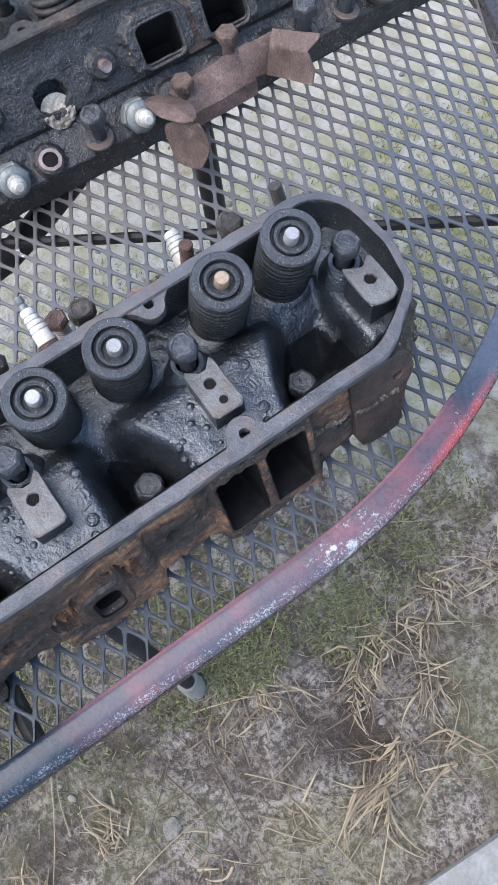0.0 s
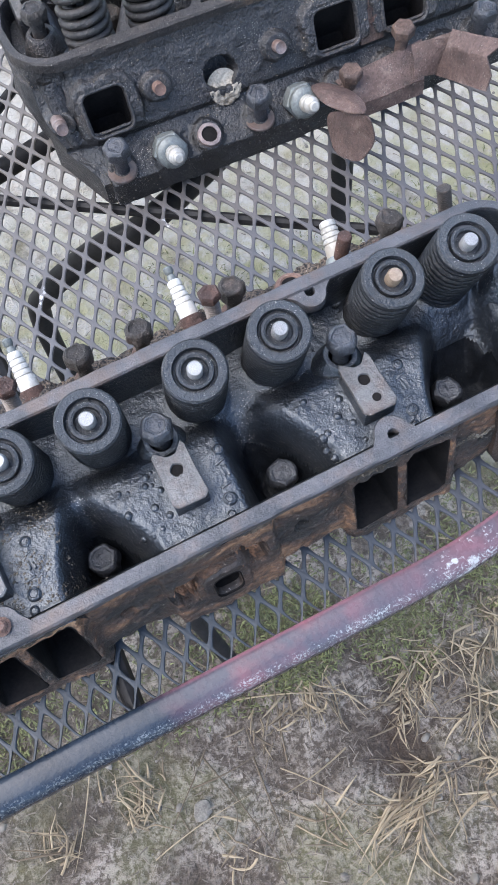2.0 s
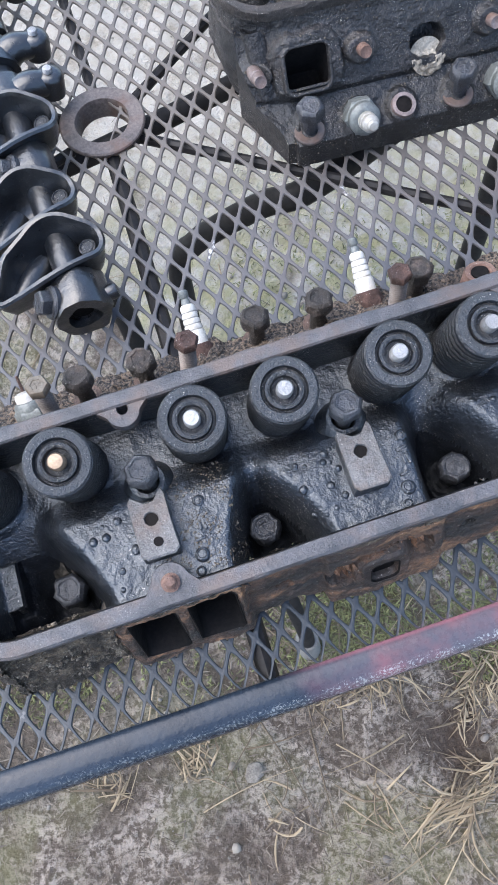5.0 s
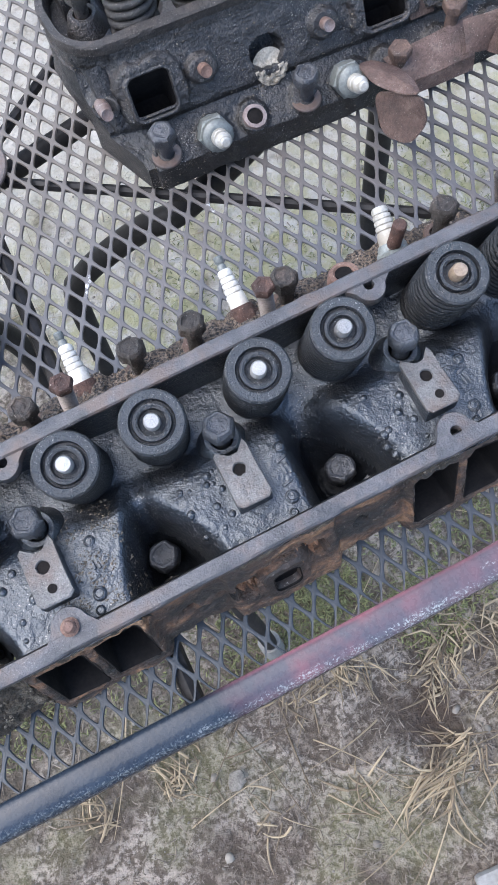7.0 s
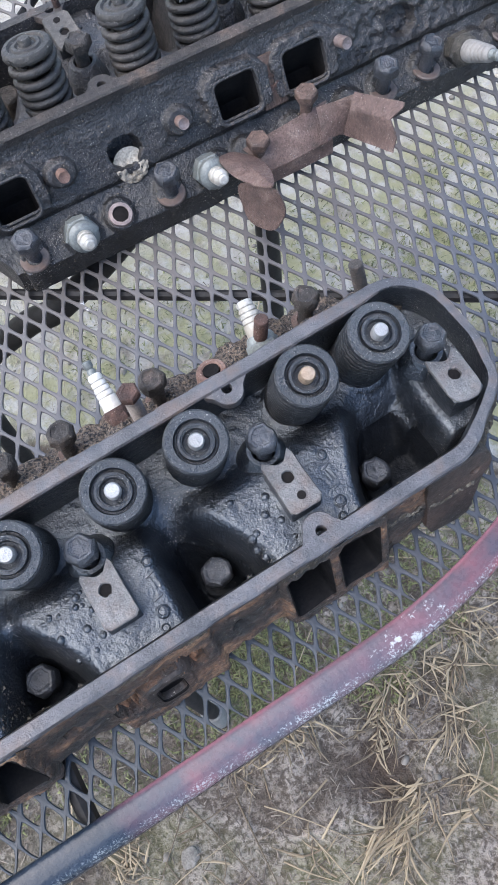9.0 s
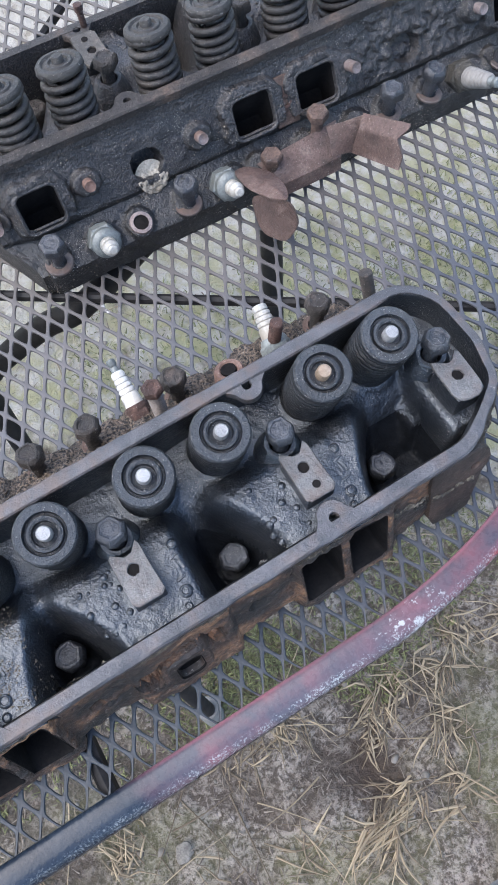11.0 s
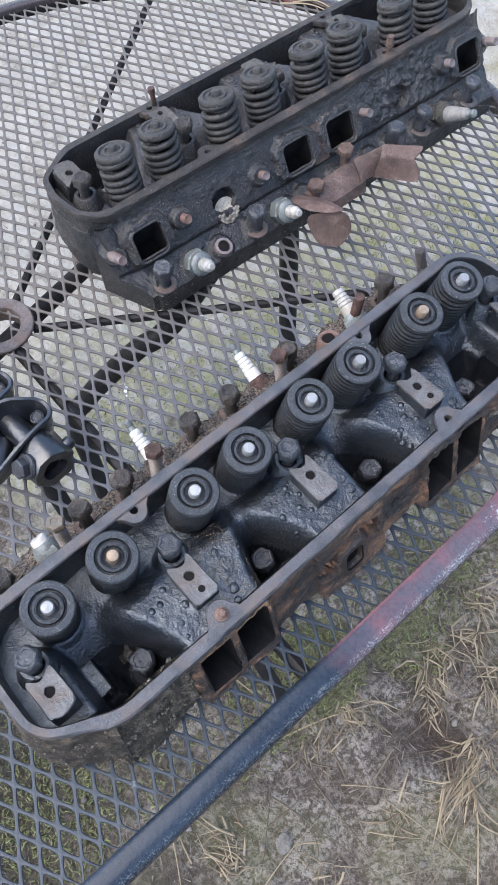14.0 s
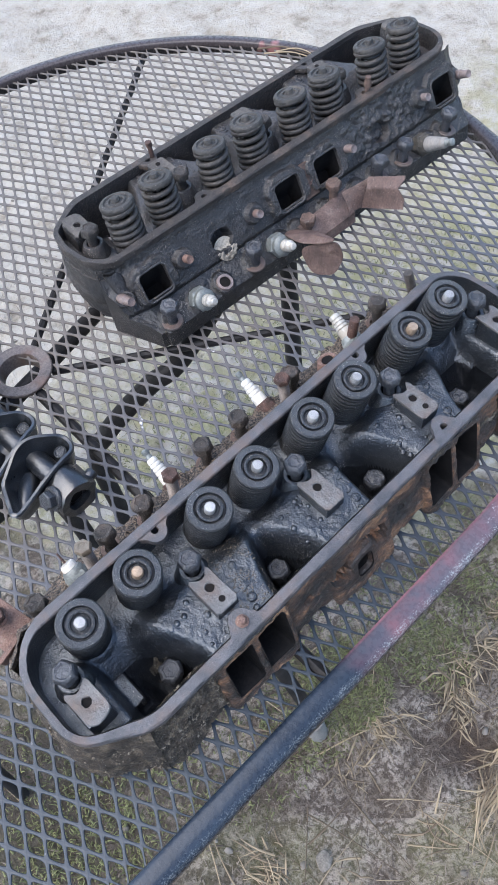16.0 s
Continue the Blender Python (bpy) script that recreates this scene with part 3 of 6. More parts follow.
def bolt(name, parent, at, material, r=0.0092, h=0.0085, shank=0.02, shank_r=0.0055, flange=0.0015, tilt=(0, 0), thread=False, washer=0.0, crust=0.0, seat=None):
    """A hexagon bolt; at is the underside of its head."""
    g = Geo()
    m = pose(*at, tilt[0], tilt[1]) @ pose(0, 0, 0, 0, 0, random.uniform(0, 60))
    hex_head(r, h, m, g, flange, crust)
    if thread:
        prof = []
        n = int(shank / 0.0020)
        for i in range(n):
            prof += [(shank_r, -i * 0.0020), (shank_r, -i * 0.0020 - 0.0004), (shank_r * 0.76, -i * 0.0020 - 0.0012)]
        part_thread = lathe(prof[::-1], 18, m)
    else:
        lathe([(shank_r, -shank), (shank_r, 0.0)], 12, m, g)
    b = part(name, g, material, parent)
    if thread:
        part("thread", part_thread, MAT_THREAD, b, "worn screw thread", 35)
    if washer:
        w = Geo()
        lathe([(shank_r * 1.15, 0), (washer, 0), (washer * 1.02, 0.0015), (washer * 0.95, 0.0024), (shank_r * 1.15, 0.0022)], 20, pose(at[0], at[1], at[2] - shank, tilt[0], tilt[1]), w, closed=True)
        part("washer", w, seat or (MAT_RUST_LIGHT if material is MAT_BOLT_DUST else MAT_SPRING), b)
    return b


def spark_plug(parent, base, aim, ceramic, hexmat, broken=False, scale=1.0, stout=1.0, terminal=True):
    """A plug screwed in at base, pointing along aim: hexagon, ribbed insulator, terminal."""
    q = Vector(aim).normalized().to_track_quat("Z", "Y").to_matrix().to_4x4()
    m = Matrix.Translation(base) @ q @ Matrix.Diagonal((scale * stout, scale * stout, scale, 1))
    g = Geo()
    lathe([(0.0078, -0.008), (0.0078, -0.001), (0.0095, 0.0)], 16, m, g)
    lathe([(0.0098, 0.0), (0.0104, 0.001), (0.0104, 0.0085), (0.0092, 0.010)], 6, m, g)
    lathe([(0.0088, 0.009), (0.0086, 0.012), (0.0074, 0.0145), (0.0058, 0.015)], 18, m, g)
    plug = part("spark_plug", g, hexmat, parent)
    g = Geo()
    if stout > 1.15 and hexmat is not MAT_GASKET and terminal:
        shell = lathe([(0.0086, 0.009), (0.0090, 0.0100), (0.0090, 0.0140), (0.0072, 0.0165), (0.0056, 0.0172)], 16, m, None, wob=0.03)
        part("shell", shell, hexmat, plug, "grime-grey rounded plug shell")
        lathe([(0.0050, 0.0165), (0.0050, 0.0215), (0.0044, 0.0221), (0.0048, 0.0228), (0.0048, 0.0262), (0.0036, 0.0276), (0.0030, 0.0282), (0.0030, 0.0312), (0.0022, 0.0322), (0.0, 0.0323)], 16, m, g)
        part("insulator", g, ceramic, plug, "short white ceramic tip")
        return plug
    if broken:
        lathe([(0.0060, 0.0145), (0.0060, 0.0185), (0.0052, 0.0200), (0.0022, 0.0202), (0.0, 0.0198)], 18, m, g, wob=0.04)
        part("insulator", g, ceramic, plug, "broken white ceramic stub")
        g = Geo()
        lathe([(0.0009, 0.021), (0.0008, 0.031), (0.0, 0.0315)], 8, m, g)
        part("core_wire", g, MAT_RUST, plug)
    else:
        prof = [(0.0066, 0.014), (0.0063, 0.022)]
        for i in range(4):
            z = 0.023 + i * 0.0038
            prof += [(0.0058 - 0.0003 * i, z), (0.0053 - 0.0003 * i, z + 0.0006), (0.0058 - 0.0003 * i, z + 0.0012), (0.0058 - 0.0003 * i, z + 0.0032)]
        prof += [(0.0046, 0.0390), (0.0034, 0.0402)]
        lathe(prof, 18, m, g)
        part("insulator", g, ceramic, plug, "ribbed pale ceramic insulator")
        if not terminal:
            return plug
        g = Geo()
        lathe([(0.0030, 0.040), (0.0030, 0.0425), (0.0022, 0.044), (0.0032, 0.0455), (0.0032, 0.0485), (0.0022, 0.0495)], 14, m, g)
        part("terminal", g, MAT_ZINC, plug)
    return plug


# ---------------- cylinder head ----------------
SPRINGS = (-0.1925, -0.1425, -0.0745, -0.0270, 0.0325, 0.0810, 0.1485, 0.1945)
PADS = (-0.2220, -0.1095, 0.0028, 0.1150, 0.2258)
COLLARS = (-0.2205, -0.1070, 0.0025, 0.1135, 0.2250)
WELLS = (-0.1655, -0.0545, 0.0575, 0.1675)
# port runners under the middle pads: centre, then how far each side reaches at the back left, front left, front right, back right
RUNNERS = ((-0.1115, 0.0475, 0.0270, 0.0355, 0.0530), (0.0, 0.0480, 0.0215, 0.0300, 0.0320), (0.1120, 0.0460, 0.0245, 0.0320, 0.0520))


def rail_z(y):
    return 0.0830 + 0.105 * (y + 0.0645)


RAIL = [(-0.2475, 0.0395, 0.045), (-0.2485, -0.0480, 0.028), (-0.2000, -0.0765, 0.045), (0.2090, -0.0745, 0.030), (0.2480, -0.0470, 0.020), (0.2540, -0.0180, 0.030), (0.2490, 0.0395, 0.036)]
RAIL_LOOP = refine(rounded_outline(RAIL), 0.0035)


def blend(a, b, k=0.011):
    """The larger of two heights with a fillet between them."""
    h = max(k - abs(a - b), 0.0) / k
    return max(a, b) + h * h * k * 0.25


def floor_z(x, y):
    """The casting's inner surface: deep wells, broad port runners that rise to the back wall, spring seats."""
    z = max(0.020 - 0.10 * (y + 0.07), 0.012 + 0.046 * ease(y, -0.052, 0.004))
    rise = 0.0
    for px, lb, lf, rf, rb in RUNNERS:
        t = ease(y, -0.066, -0.004)
        xl, xr = px - lf - (lb - lf) * t, px + rf + (rb - rf) * t
        top = 0.0715 + 0.005 * ease(y, -0.075, -0.03) - 0.012 * ease(y, -0.022, 0.0)
        k = ease(x, xl - 0.024, xl + 0.002) * ease(x, xr + 0.017, xr - 0.003)
        rise = max(rise, k)
        z = blend(z, z + (top - z) * k, 0.006)
    for px in (PADS[0], PADS[4]):
        s = 1 if px > 0 else -1
        k = ease(abs(x - px), 0.034, 0.013) * ease(y, -0.072, -0.055) if x * s < px * s else ease(y, -0.072, -0.055)
        z = blend(z, 0.004 + 0.064 * k)
        if s < 0:
            z = blend(z, 0.004 + 0.034 * ease(abs(x - px - 0.018), 0.036, 0.014) * ease(abs(y + 0.033), 0.036, 0.016), 0.008)
            lump = ease(abs(x - (px + 0.0175)), 0.0185, 0.0130) * ease(abs(y + 0.033), 0.0180, 0.0125)
            z = blend(z, 0.004 + 0.046 * lump, 0.006)
        else:
            lump = ease(abs(x - (px - 0.0190)), 0.0210, 0.0070) * ease(abs(y + 0.026), 0.0190, 0.0070)
            z = blend(z, 0.004 + (0.047 + 0.9 * (x - px + 0.019)) * lump, 0.012)
    for wx in WELLS:
        z = blend(z, 0.022 * ease(math.hypot(x - wx, y + 0.0455), 0.015, 0.010))
    for sx in SPRINGS:
        d = math.hypot(x - sx, y - 0.013)
        z = blend(z, 0.060 * ease(d, 0.025, 0.018))
    return max(0.004, z + rough3((x, y, 0.3), 60, 0.0010) + rough3((x, y, 0.7), 230, 0.0001 + 0.0003 * rise))


def rail_k(p):
    """The rail is narrower round the two ends."""
    return 1.0 - 0.34 * ease(abs(p.x), 0.205, 0.236)


def casting(root, iron, rail_mat):
    """Inner tray, outer walls and the gasket rail."""
    inner = [p - n * 0.0088 * rail_k(p) for p, n in zip(RAIL_LOOP, normals_of(RAIL_LOOP))]
    body = Geo()
    slot = lambda x, y: any(min(math.hypot((x - w - 0.0125) / 0.0042, (y + 0.0605) / 0.0060), math.hypot((x - w + 0.0120) / 0.0030, (y + 0.0625) / 0.0045)) < 1.0 for w in WELLS)
    field(steps(-0.255, 0.257, 430), steps(-0.080, 0.042, 104), lambda x, y: (x, y, floor_z(x, y)), body,
          keep=lambda x, y: inside(RAIL_LOOP, x, y) and not slot(x, y) and (iron is not MAT_IRON_A or floor_z(x, y) > 0.046))
    # floor below 0.046 takes the shade-darkened iron
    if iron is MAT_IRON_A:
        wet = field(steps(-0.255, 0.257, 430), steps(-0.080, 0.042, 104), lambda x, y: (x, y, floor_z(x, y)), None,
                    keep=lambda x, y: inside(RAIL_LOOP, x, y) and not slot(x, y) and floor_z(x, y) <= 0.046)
        part("well_floor", wet, MAT_WELL_SHADE, root, "oily wells with their shade put into the black", 60)
    # inner wall, from the rail down past the floor
    k = len(inner)
    rows = [(0.0, 0.0), (0.0006, -0.004), (0.0012, -0.012), (0.001, -0.03), (0.0, -0.068)]
    nrm = normals_of(RAIL_LOOP)
    vs, fs = [], []
    for off, dz in rows:
        for p, n in zip(inner, nrm):
            q = p - n * off
            zz = rail_z(p.y) + dz + (rough3((q.x, q.y, dz), 90, 0.0012) if dz < -0.005 else 0)
            vs.append((q.x, q.y, max(zz, floor_z(q.x, q.y) - 0.004, 0.003)))
    for j in range(len(rows) - 1):
        for i in range(k):
            fs.append((j * k + i, (j + 1) * k + i, (j + 1) * k + (i + 1) % k, j * k + (i + 1) % k))
    body.add(vs, fs)
    # outer wall of the two ends and the upper sides
    keys = [(0.0, -0.0060), (0.0020, -0.0090), (0.0015, -0.030), (-0.001, -0.052), (0.002, -0.070), (0.006, -0.0835)]
    if iron is MAT_IRON_A:
        keys = [(0.0, -0.0060), (0.0010, -0.0090), (-0.0030, -0.028), (-0.0065, -0.050), (-0.0075, -0.070), (-0.0050, -0.0835)]
    rows = [(a[0] + (b[0] - a[0]) * t / 8, a[1] + (b[1] - a[1]) * t / 8) for a, b in zip(keys, keys[1:]) for t in range(8)] + keys[-1:]
    crumbs = 0.0034 if iron is MAT_IRON_A else 0.0016
    vs, fs = [], []
    for off, dz in rows:
        for p, n in zip(RAIL_LOOP, nrm):
            o = off + ((0.014 if p.x > 0 or iron is not MAT_IRON_A else -0.004) * ease(abs(p.y + 0.02), 0.045, 0.055) if dz < -0.02 else 0.0)
            q = p - n * o
            a = rough3((q.x, q.y, dz), 90, crumbs) + rough3((q.x, q.y, dz + 1), 300, crumbs * 0.45) if dz < -0.010 else 0.0
            vs.append((q.x + n.x * a, q.y + n.y * a, max(0.001, rail_z(p.y) + dz)))
    k = len(RAIL_LOOP)
    for j in range(len(rows) - 1):
        for i in range(k):
            mid = (RAIL_LOOP[i] + RAIL_LOOP[(i + 1) % k]) / 2
            if abs(mid.x - 0.002) < (0.207 if mid.y < -0.06 else 0.246) and not -0.06 < mid.y < 0.0385:
                continue
            fs.append((j * k + i, j * k + (i + 1) % k, (j + 1) * k + (i + 1) % k, (j + 1) * k + i))
    part("end_wall", Geo().add(vs, fs), MAT_CRUSTED if iron is MAT_IRON_A else iron, root, "crusted outer end walls", 60)
    if iron is MAT_IRON_A:
        low = [[vs[i] for i in f] for f in fs if (vs[f[0]][0] < -0.15 or vs[f[0]][0] > 0.20) and vs[f[0]][2] < 0.070]
        stuck_grit(root, low, 2600, 31)
    # deck slab that lies on the table
    rbox(0.462, 0.092, 0.0035, 0.001, pose(0.0015, 0.014, 0.0), body)
    # casting beads and worn raised marks on the runners
    for px, n in zip(PADS[1:4], (7, 14, 9)):
        for _ in range(n):
            x, y = px - random.uniform(0.012, 0.034), random.uniform(-0.060, -0.022)
            r = random.uniform(0.0013, 0.0026)
            lathe([(r * 1.3, -0.001), (r, r * 0.35), (r * 0.55, r * 0.72), (0.0, r * 0.82)], 10, pose(x, y, floor_z(x, y) - 0.0004), body, wob=0.10)
        for dx, dy, r in ((0.019, -0.055, 0.0036), (0.025, -0.028, 0.0030), (0.016, -0.063, 0.0026)):
            lathe([(r * 1.2, -0.001), (r, 0.0010), (r * 0.70, 0.0014), (r * 0.55, 0.0008), (0.0, 0.0010)], 14, pose(px + dx, dy, floor_z(px + dx, dy) - 0.0002), body, wob=0.08)
        for dx, dy, turn, ln in ((0.022, -0.0395, 5, 0.0075), (0.0245, -0.0400, 5, 0.0075), (0.0205, -0.0475, -80, 0.0060), (0.023, -0.0345, -75, 0.0065)):
            z = floor_z(px + dx, dy)
            rbox(0.0017, ln, 0.0020, 0.0007, pose(px + dx, dy, z - 0.0014, 0, 0, turn), body)
    ob = part("casting", body, iron, root, "", 50)
    # gasket rail
    g = Geo()
    vs, fs = [], []
    sec = [(0.0, -0.0075), (-0.0004, -0.0012), (0.0008, 0.0), (0.0080, 0.0), (0.0090, -0.0010), (0.0092, -0.008)]
    for off, dz in sec:
        for p, n in zip(RAIL_LOOP, nrm):
            q = p - n * off * rail_k(p)
            e = rough3((q.x, q.y, 0.1), 70, 0.0007) if off <= 0.0 else rough3((q.x, q.y, 0.2), 25, 0.0004)
            vs.append((q.x + n.x * e, q.y + n.y * e, rail_z(p.y) + dz + e * 0.5))
    for j in range(len(sec) - 1):
        for i in range(k):
            fs.append((j * k + i, j * k + (i + 1) % k, (j + 1) * k + (i + 1) % k, (j + 1) * k + i))
    g.add(vs, fs)
    part("gasket_rail", g, rail_mat, root, "worn flat gasket rail")
    # screw tabs on the rail
    for x, side in ((-0.1080, 1), (0.1145, 1), (-0.1095, -1), (0.1145, -1)):
        y = 0.0290 if side > 0 else -0.0655
        edge = 0.0318 if side > 0 else -0.0718
        tab = Geo()
        ear = 0.0098 if side < 0 else 0.0092
        loop = [Vector((x - 0.0225, edge)), Vector((x - 0.0165, edge - side * 0.0009)), Vector((x - 0.0125, y + side * 0.0004))]
        loop += [Vector((x + ear * math.cos(a), y - side * 0.0010 - side * ear * math.sin(a))) for a in steps(math.pi * 0.94, math.pi * 0.06, 12)]
        loop += [Vector((x + 0.0125, y + side * 0.0004)), Vector((x + 0.0165, edge - side * 0.0009)), Vector((x + 0.0225, edge))]
        if side < 0:
            loop = loop[::-1]
        hole = [Vector((x + 0.0029 * math.cos(a), y - 0.0029 * math.sin(a))) for a in steps(0, 2 * math.pi, 16)[:-1]]
        ring_plate(tab, loop, hole, lambda p: rail_z(p.y) - 0.0003, 0.005)
        tb = part("screw_tab", tab, rail_mat, root)
        web = Geo()
        ring_plate(web, [p.lerp(Vector((x, edge)), 0.22) for p in loop], hole, lambda p: rail_z(p.y) - 0.0046, 0.007)
        part("tab_web", web, iron, tb)
    return ob


def stuck_grit(root, quads, n, seed, size=0.0012):
    """Small angular bits stuck all over some faces."""
    rng = random.Random(seed)
    grit = Geo()
    for _ in range(n):
        a, b, c, d = [Vector(p) for p in rng.choice(quads)]
        p = a.lerp(b, rng.random()).lerp(d.lerp(c, rng.random()), rng.random())
        if noise.noise(p * 85) < -0.12:
            continue
        r = size * (0.35 + 1.3 * rng.random() ** 4)
        spin = pose(p.x, p.y, p.z, rng.uniform(0, 360), rng.uniform(0, 360), rng.uniform(0, 360))
        corner = [spin @ Vector((x * r * rng.uniform(0.6, 1.2), y * r * rng.uniform(0.6, 1.2), z * r * rng.uniform(0.6, 1.2))) for x, y, z in ((1, 0, 0), (-1, 0, 0), (0, 1, 0), (0, -1, 0), (0, 0, 1), (0, 0, -1))]
        grit.add(corner, [(0, 2, 4), (2, 1, 4), (1, 3, 4), (3, 0, 4), (2, 0, 5), (1, 2, 5), (3, 1, 5), (0, 3, 5)])
    part("stuck_grit", grit, MAT_GRIT, root, "tan grit stuck in oil", 20)["kind"] = "stuff"


def ring_plate(geo, loop, hole, top, thick):
    """A flat plate with one hole, its walls going down."""
    c = sum(hole, Vector((0, 0))) / len(hole)
    n = 36
    def at_angle(pts, a):
        d = Vector((math.cos(a), math.sin(a)))
        best = None
        for p, q in zip(pts, pts[1:] + pts[:1]):
            e = q - p
            den = d.x * e.y - d.y * e.x
            if abs(den) < 1e-12:
                continue
            w = p - c
            t, s = (w.x * e.y - w.y * e.x) / den, (w.x * d.y - w.y * d.x) / den
            if t > 0 and -1e-6 <= s <= 1 + 1e-6 and (best is None or t > best):
                best = t
        return c + d * (best or 0.0)
    outer = [at_angle(loop, 2 * math.pi * i / n) for i in range(n)]
    inner = [at_angle(hole, 2 * math.pi * i / n) for i in range(n)]
    rows = [(outer, -thick), (outer, -0.0007), ([p.lerp(c, 0.04) for p in outer], 0.0), ([p.lerp(c, -0.12) for p in inner], 0.0), (inner, -0.0007), (inner, -thick)]
    vs = [(p.x, p.y, top(p) + dz) for r, dz in rows for p in r]
    fs = [(j * n + i, j * n + (i + 1) % n, (j + 1) * n + (i + 1) % n, (j + 1) * n + i) for j in range(len(rows) - 1) for i in range(n)]
    geo.add(vs, fs)


INTAKE_PORTS = [(0.0990, 0.0400, 0.0133, 0.0265), (0.1325, 0.0400, 0.0133, 0.0265), (-0.1260, 0.0415, 0.0127, 0.0262), (-0.0935, 0.0415, 0.0130, 0.0262)]


CRATERS = ((-0.0220, 0.0385, 0.0085, 0.0130), (0.0205, 0.0480, 0.0090, 0.0095))


def intake_face(root, mat):
    """The leaning side with paired ports, the crossover port in the middle, holes and corroded pits."""
    def bottom(x):
        z = 0.017 + 0.006 * noise.noise((x * 40, 0, 5))
        for cx, hw in ((0.117, 0.037), (-0.1110, 0.037), (0.003, 0.034)):
            z = min(z, 0.017 - 0.013 * ease(abs(x - cx), hw + 0.003, hw - 0.001))
        for cx, hw in ((0.208, 0.020), (-0.20, 0.034)):
            z = min(z, 0.017 - 0.013 * ease(abs(x - cx), hw, hw - 0.006))
        return z
    def surf(x, z):
        y = -0.0742 - 0.0148 * (0.078 - z) / 0.07
        flange = max(ease(abs(x - cx), hw, hw - 0.004) for cx, hw in ((0.117, 0.037), (-0.1110, 0.037), (0.003, 0.036)))
        y += 0.0045 * (1 - flange) + 0.0035 * ease(z, 0.071, 0.078)
        y += rough3((x * 0.6, z, 2.0), 60, 0.0022) + rough3((x, z, 4.0), 190, 0.0010)
        for cx, cz, hx, hz in INTAKE_PORTS:
            d = round_rect(x, z, cx, cz, hx, hz, 0.004)
            y += 0.0020 * ease(d, 0.0012, -0.0006) - 0.0012 * ease(abs(d - 0.002), 0.003, 0.0)
        d = round_rect(x, z, 0.0025, 0.0295, 0.0095, 0.0125, 0.0078)
        boss = ease(d, 0.0092, 0.0070)
        ragged = abs(d - 0.0120) + rough3((x, z, 6), 120, 0.0022)
        y += 0.0140 * ease(ragged, 0.0046, 0.0030) * ease(z, 0.030, 0.038) * (1 - boss)
        for cx, cz, rx, rz in CRATERS:
            dd = math.hypot((x - cx) / rx, (z - cz) / rz) + rough3((x, z, 8), 130, 0.45)
            y += 0.022 * ease(dd, 1.0, 0.80)
        for cx in (-0.165, -0.0545, 0.0535, 0.1745):
            y += 0.012 * ease(math.hypot(x - cx, z - 0.040), 0.0048, 0.0034)
        return (x, y, z)
    g = Geo()
    holes = INTAKE_PORTS + [(0.0025, 0.0295, 0.0095, 0.0125)]
    level = lambda x, t: bottom(x) + (0.0785 - bottom(x)) * t
    end, band = Geo(), Geo()
    field(steps(-0.213, -0.148, 74), steps(0.0, 1.0, 70), lambda x, t: (lambda q: (q[0], q[1] + rough3(q, 120, 0.003) * ease(t, 1.0, 0.9), q[2]))(surf(x, level(x, t))), end)
    clear = lambda x, t: all(round_rect(x, level(x, t), cx, cz, hx, hz, 0.004 if hx > 0.01 else 0.0045) > 0.0004 for cx, cz, hx, hz in holes)
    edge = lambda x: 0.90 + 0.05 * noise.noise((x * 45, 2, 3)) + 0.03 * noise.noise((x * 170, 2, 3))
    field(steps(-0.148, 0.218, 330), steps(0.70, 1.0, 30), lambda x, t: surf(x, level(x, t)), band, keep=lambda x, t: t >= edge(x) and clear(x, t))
    field(steps(-0.148, 0.218, 330), steps(0.0, 0.70, 49) + steps(0.71, 1.0, 29), lambda x, t: surf(x, level(x, t)), g,
          keep=lambda x, t: t < edge(x) and clear(x, t))
    # closed underside
    field(steps(-0.190, 0.180, 150), steps(0.0, 1.0, 2), lambda x, t: (x, surf(x, bottom(x))[1] + 0.012 * t, bottom(x) + 0.001 * t), g, flip=True)
    face = part("intake_face", g, mat, root, "rust-brown port face with corroded pits", 55)
    part("rail_edge_strip", band, MAT_CRUSTED if mat is MAT_FACE else mat, face, "ragged edge strip under the rail", 55)
    part("end_face", end, MAT_CRUSTED if mat is MAT_FACE else mat, face, "crusted end of the port face", 55)
    if mat is MAT_FACE:
        stuck_grit(face, [[end.v[i] for i in f] for f in end.f if len(f) == 4], 1500, 32)
        stuck_grit(face, [[band.v[i] for i in f] for f in band.f if len(f) == 4], 1500, 33, 0.0007)
    if mat is MAT_FACE:
        for cx, cz, rx, rz in CRATERS:
            flakes = field(steps(cx - rx, cx + rx, 40), steps(cz - rz, cz + rz, 50), lambda x, z: (x, -0.0742 - 0.0148 * (0.078 - z) / 0.07 + 0.0085 + 0.0110 * noise.noise((x * 190, z * 230, 4)) + 0.0060 * noise.noise((x * 420, z * 460, 7)), z), keep=lambda x, z: math.hypot((x - cx) / rx, (z - cz) / rz) < 1.0)
            part("rust_flakes", flakes, MAT_ORANGE, face, "orange rust flaking in a pit", 20)
        # rounded boss round the crossover port
        ring = lambda x, z: round_rect(x, z, 0.0025, 0.0295, 0.0085, 0.0115, 0.0050)
        lean = lambda z: -0.0742 - 0.0148 * (0.078 - z) / 0.07
        g = field(steps(-0.0205, 0.0255, 80), steps(0.0035, 0.0560, 90), lambda x, z: (x, lean(z) + 0.0125 - 0.0140 * ease(ring(x, z) + rough3((x, z, 3), 80, 0.0010), 0.0125, 0.0045) + rough3((x, z, 9), 160, 0.0008) + 0.003 * ease(ring(x, z), 0.0008, -0.0006), z),
                  keep=lambda x, z: 0.0002 < ring(x, z) < 0.0122)
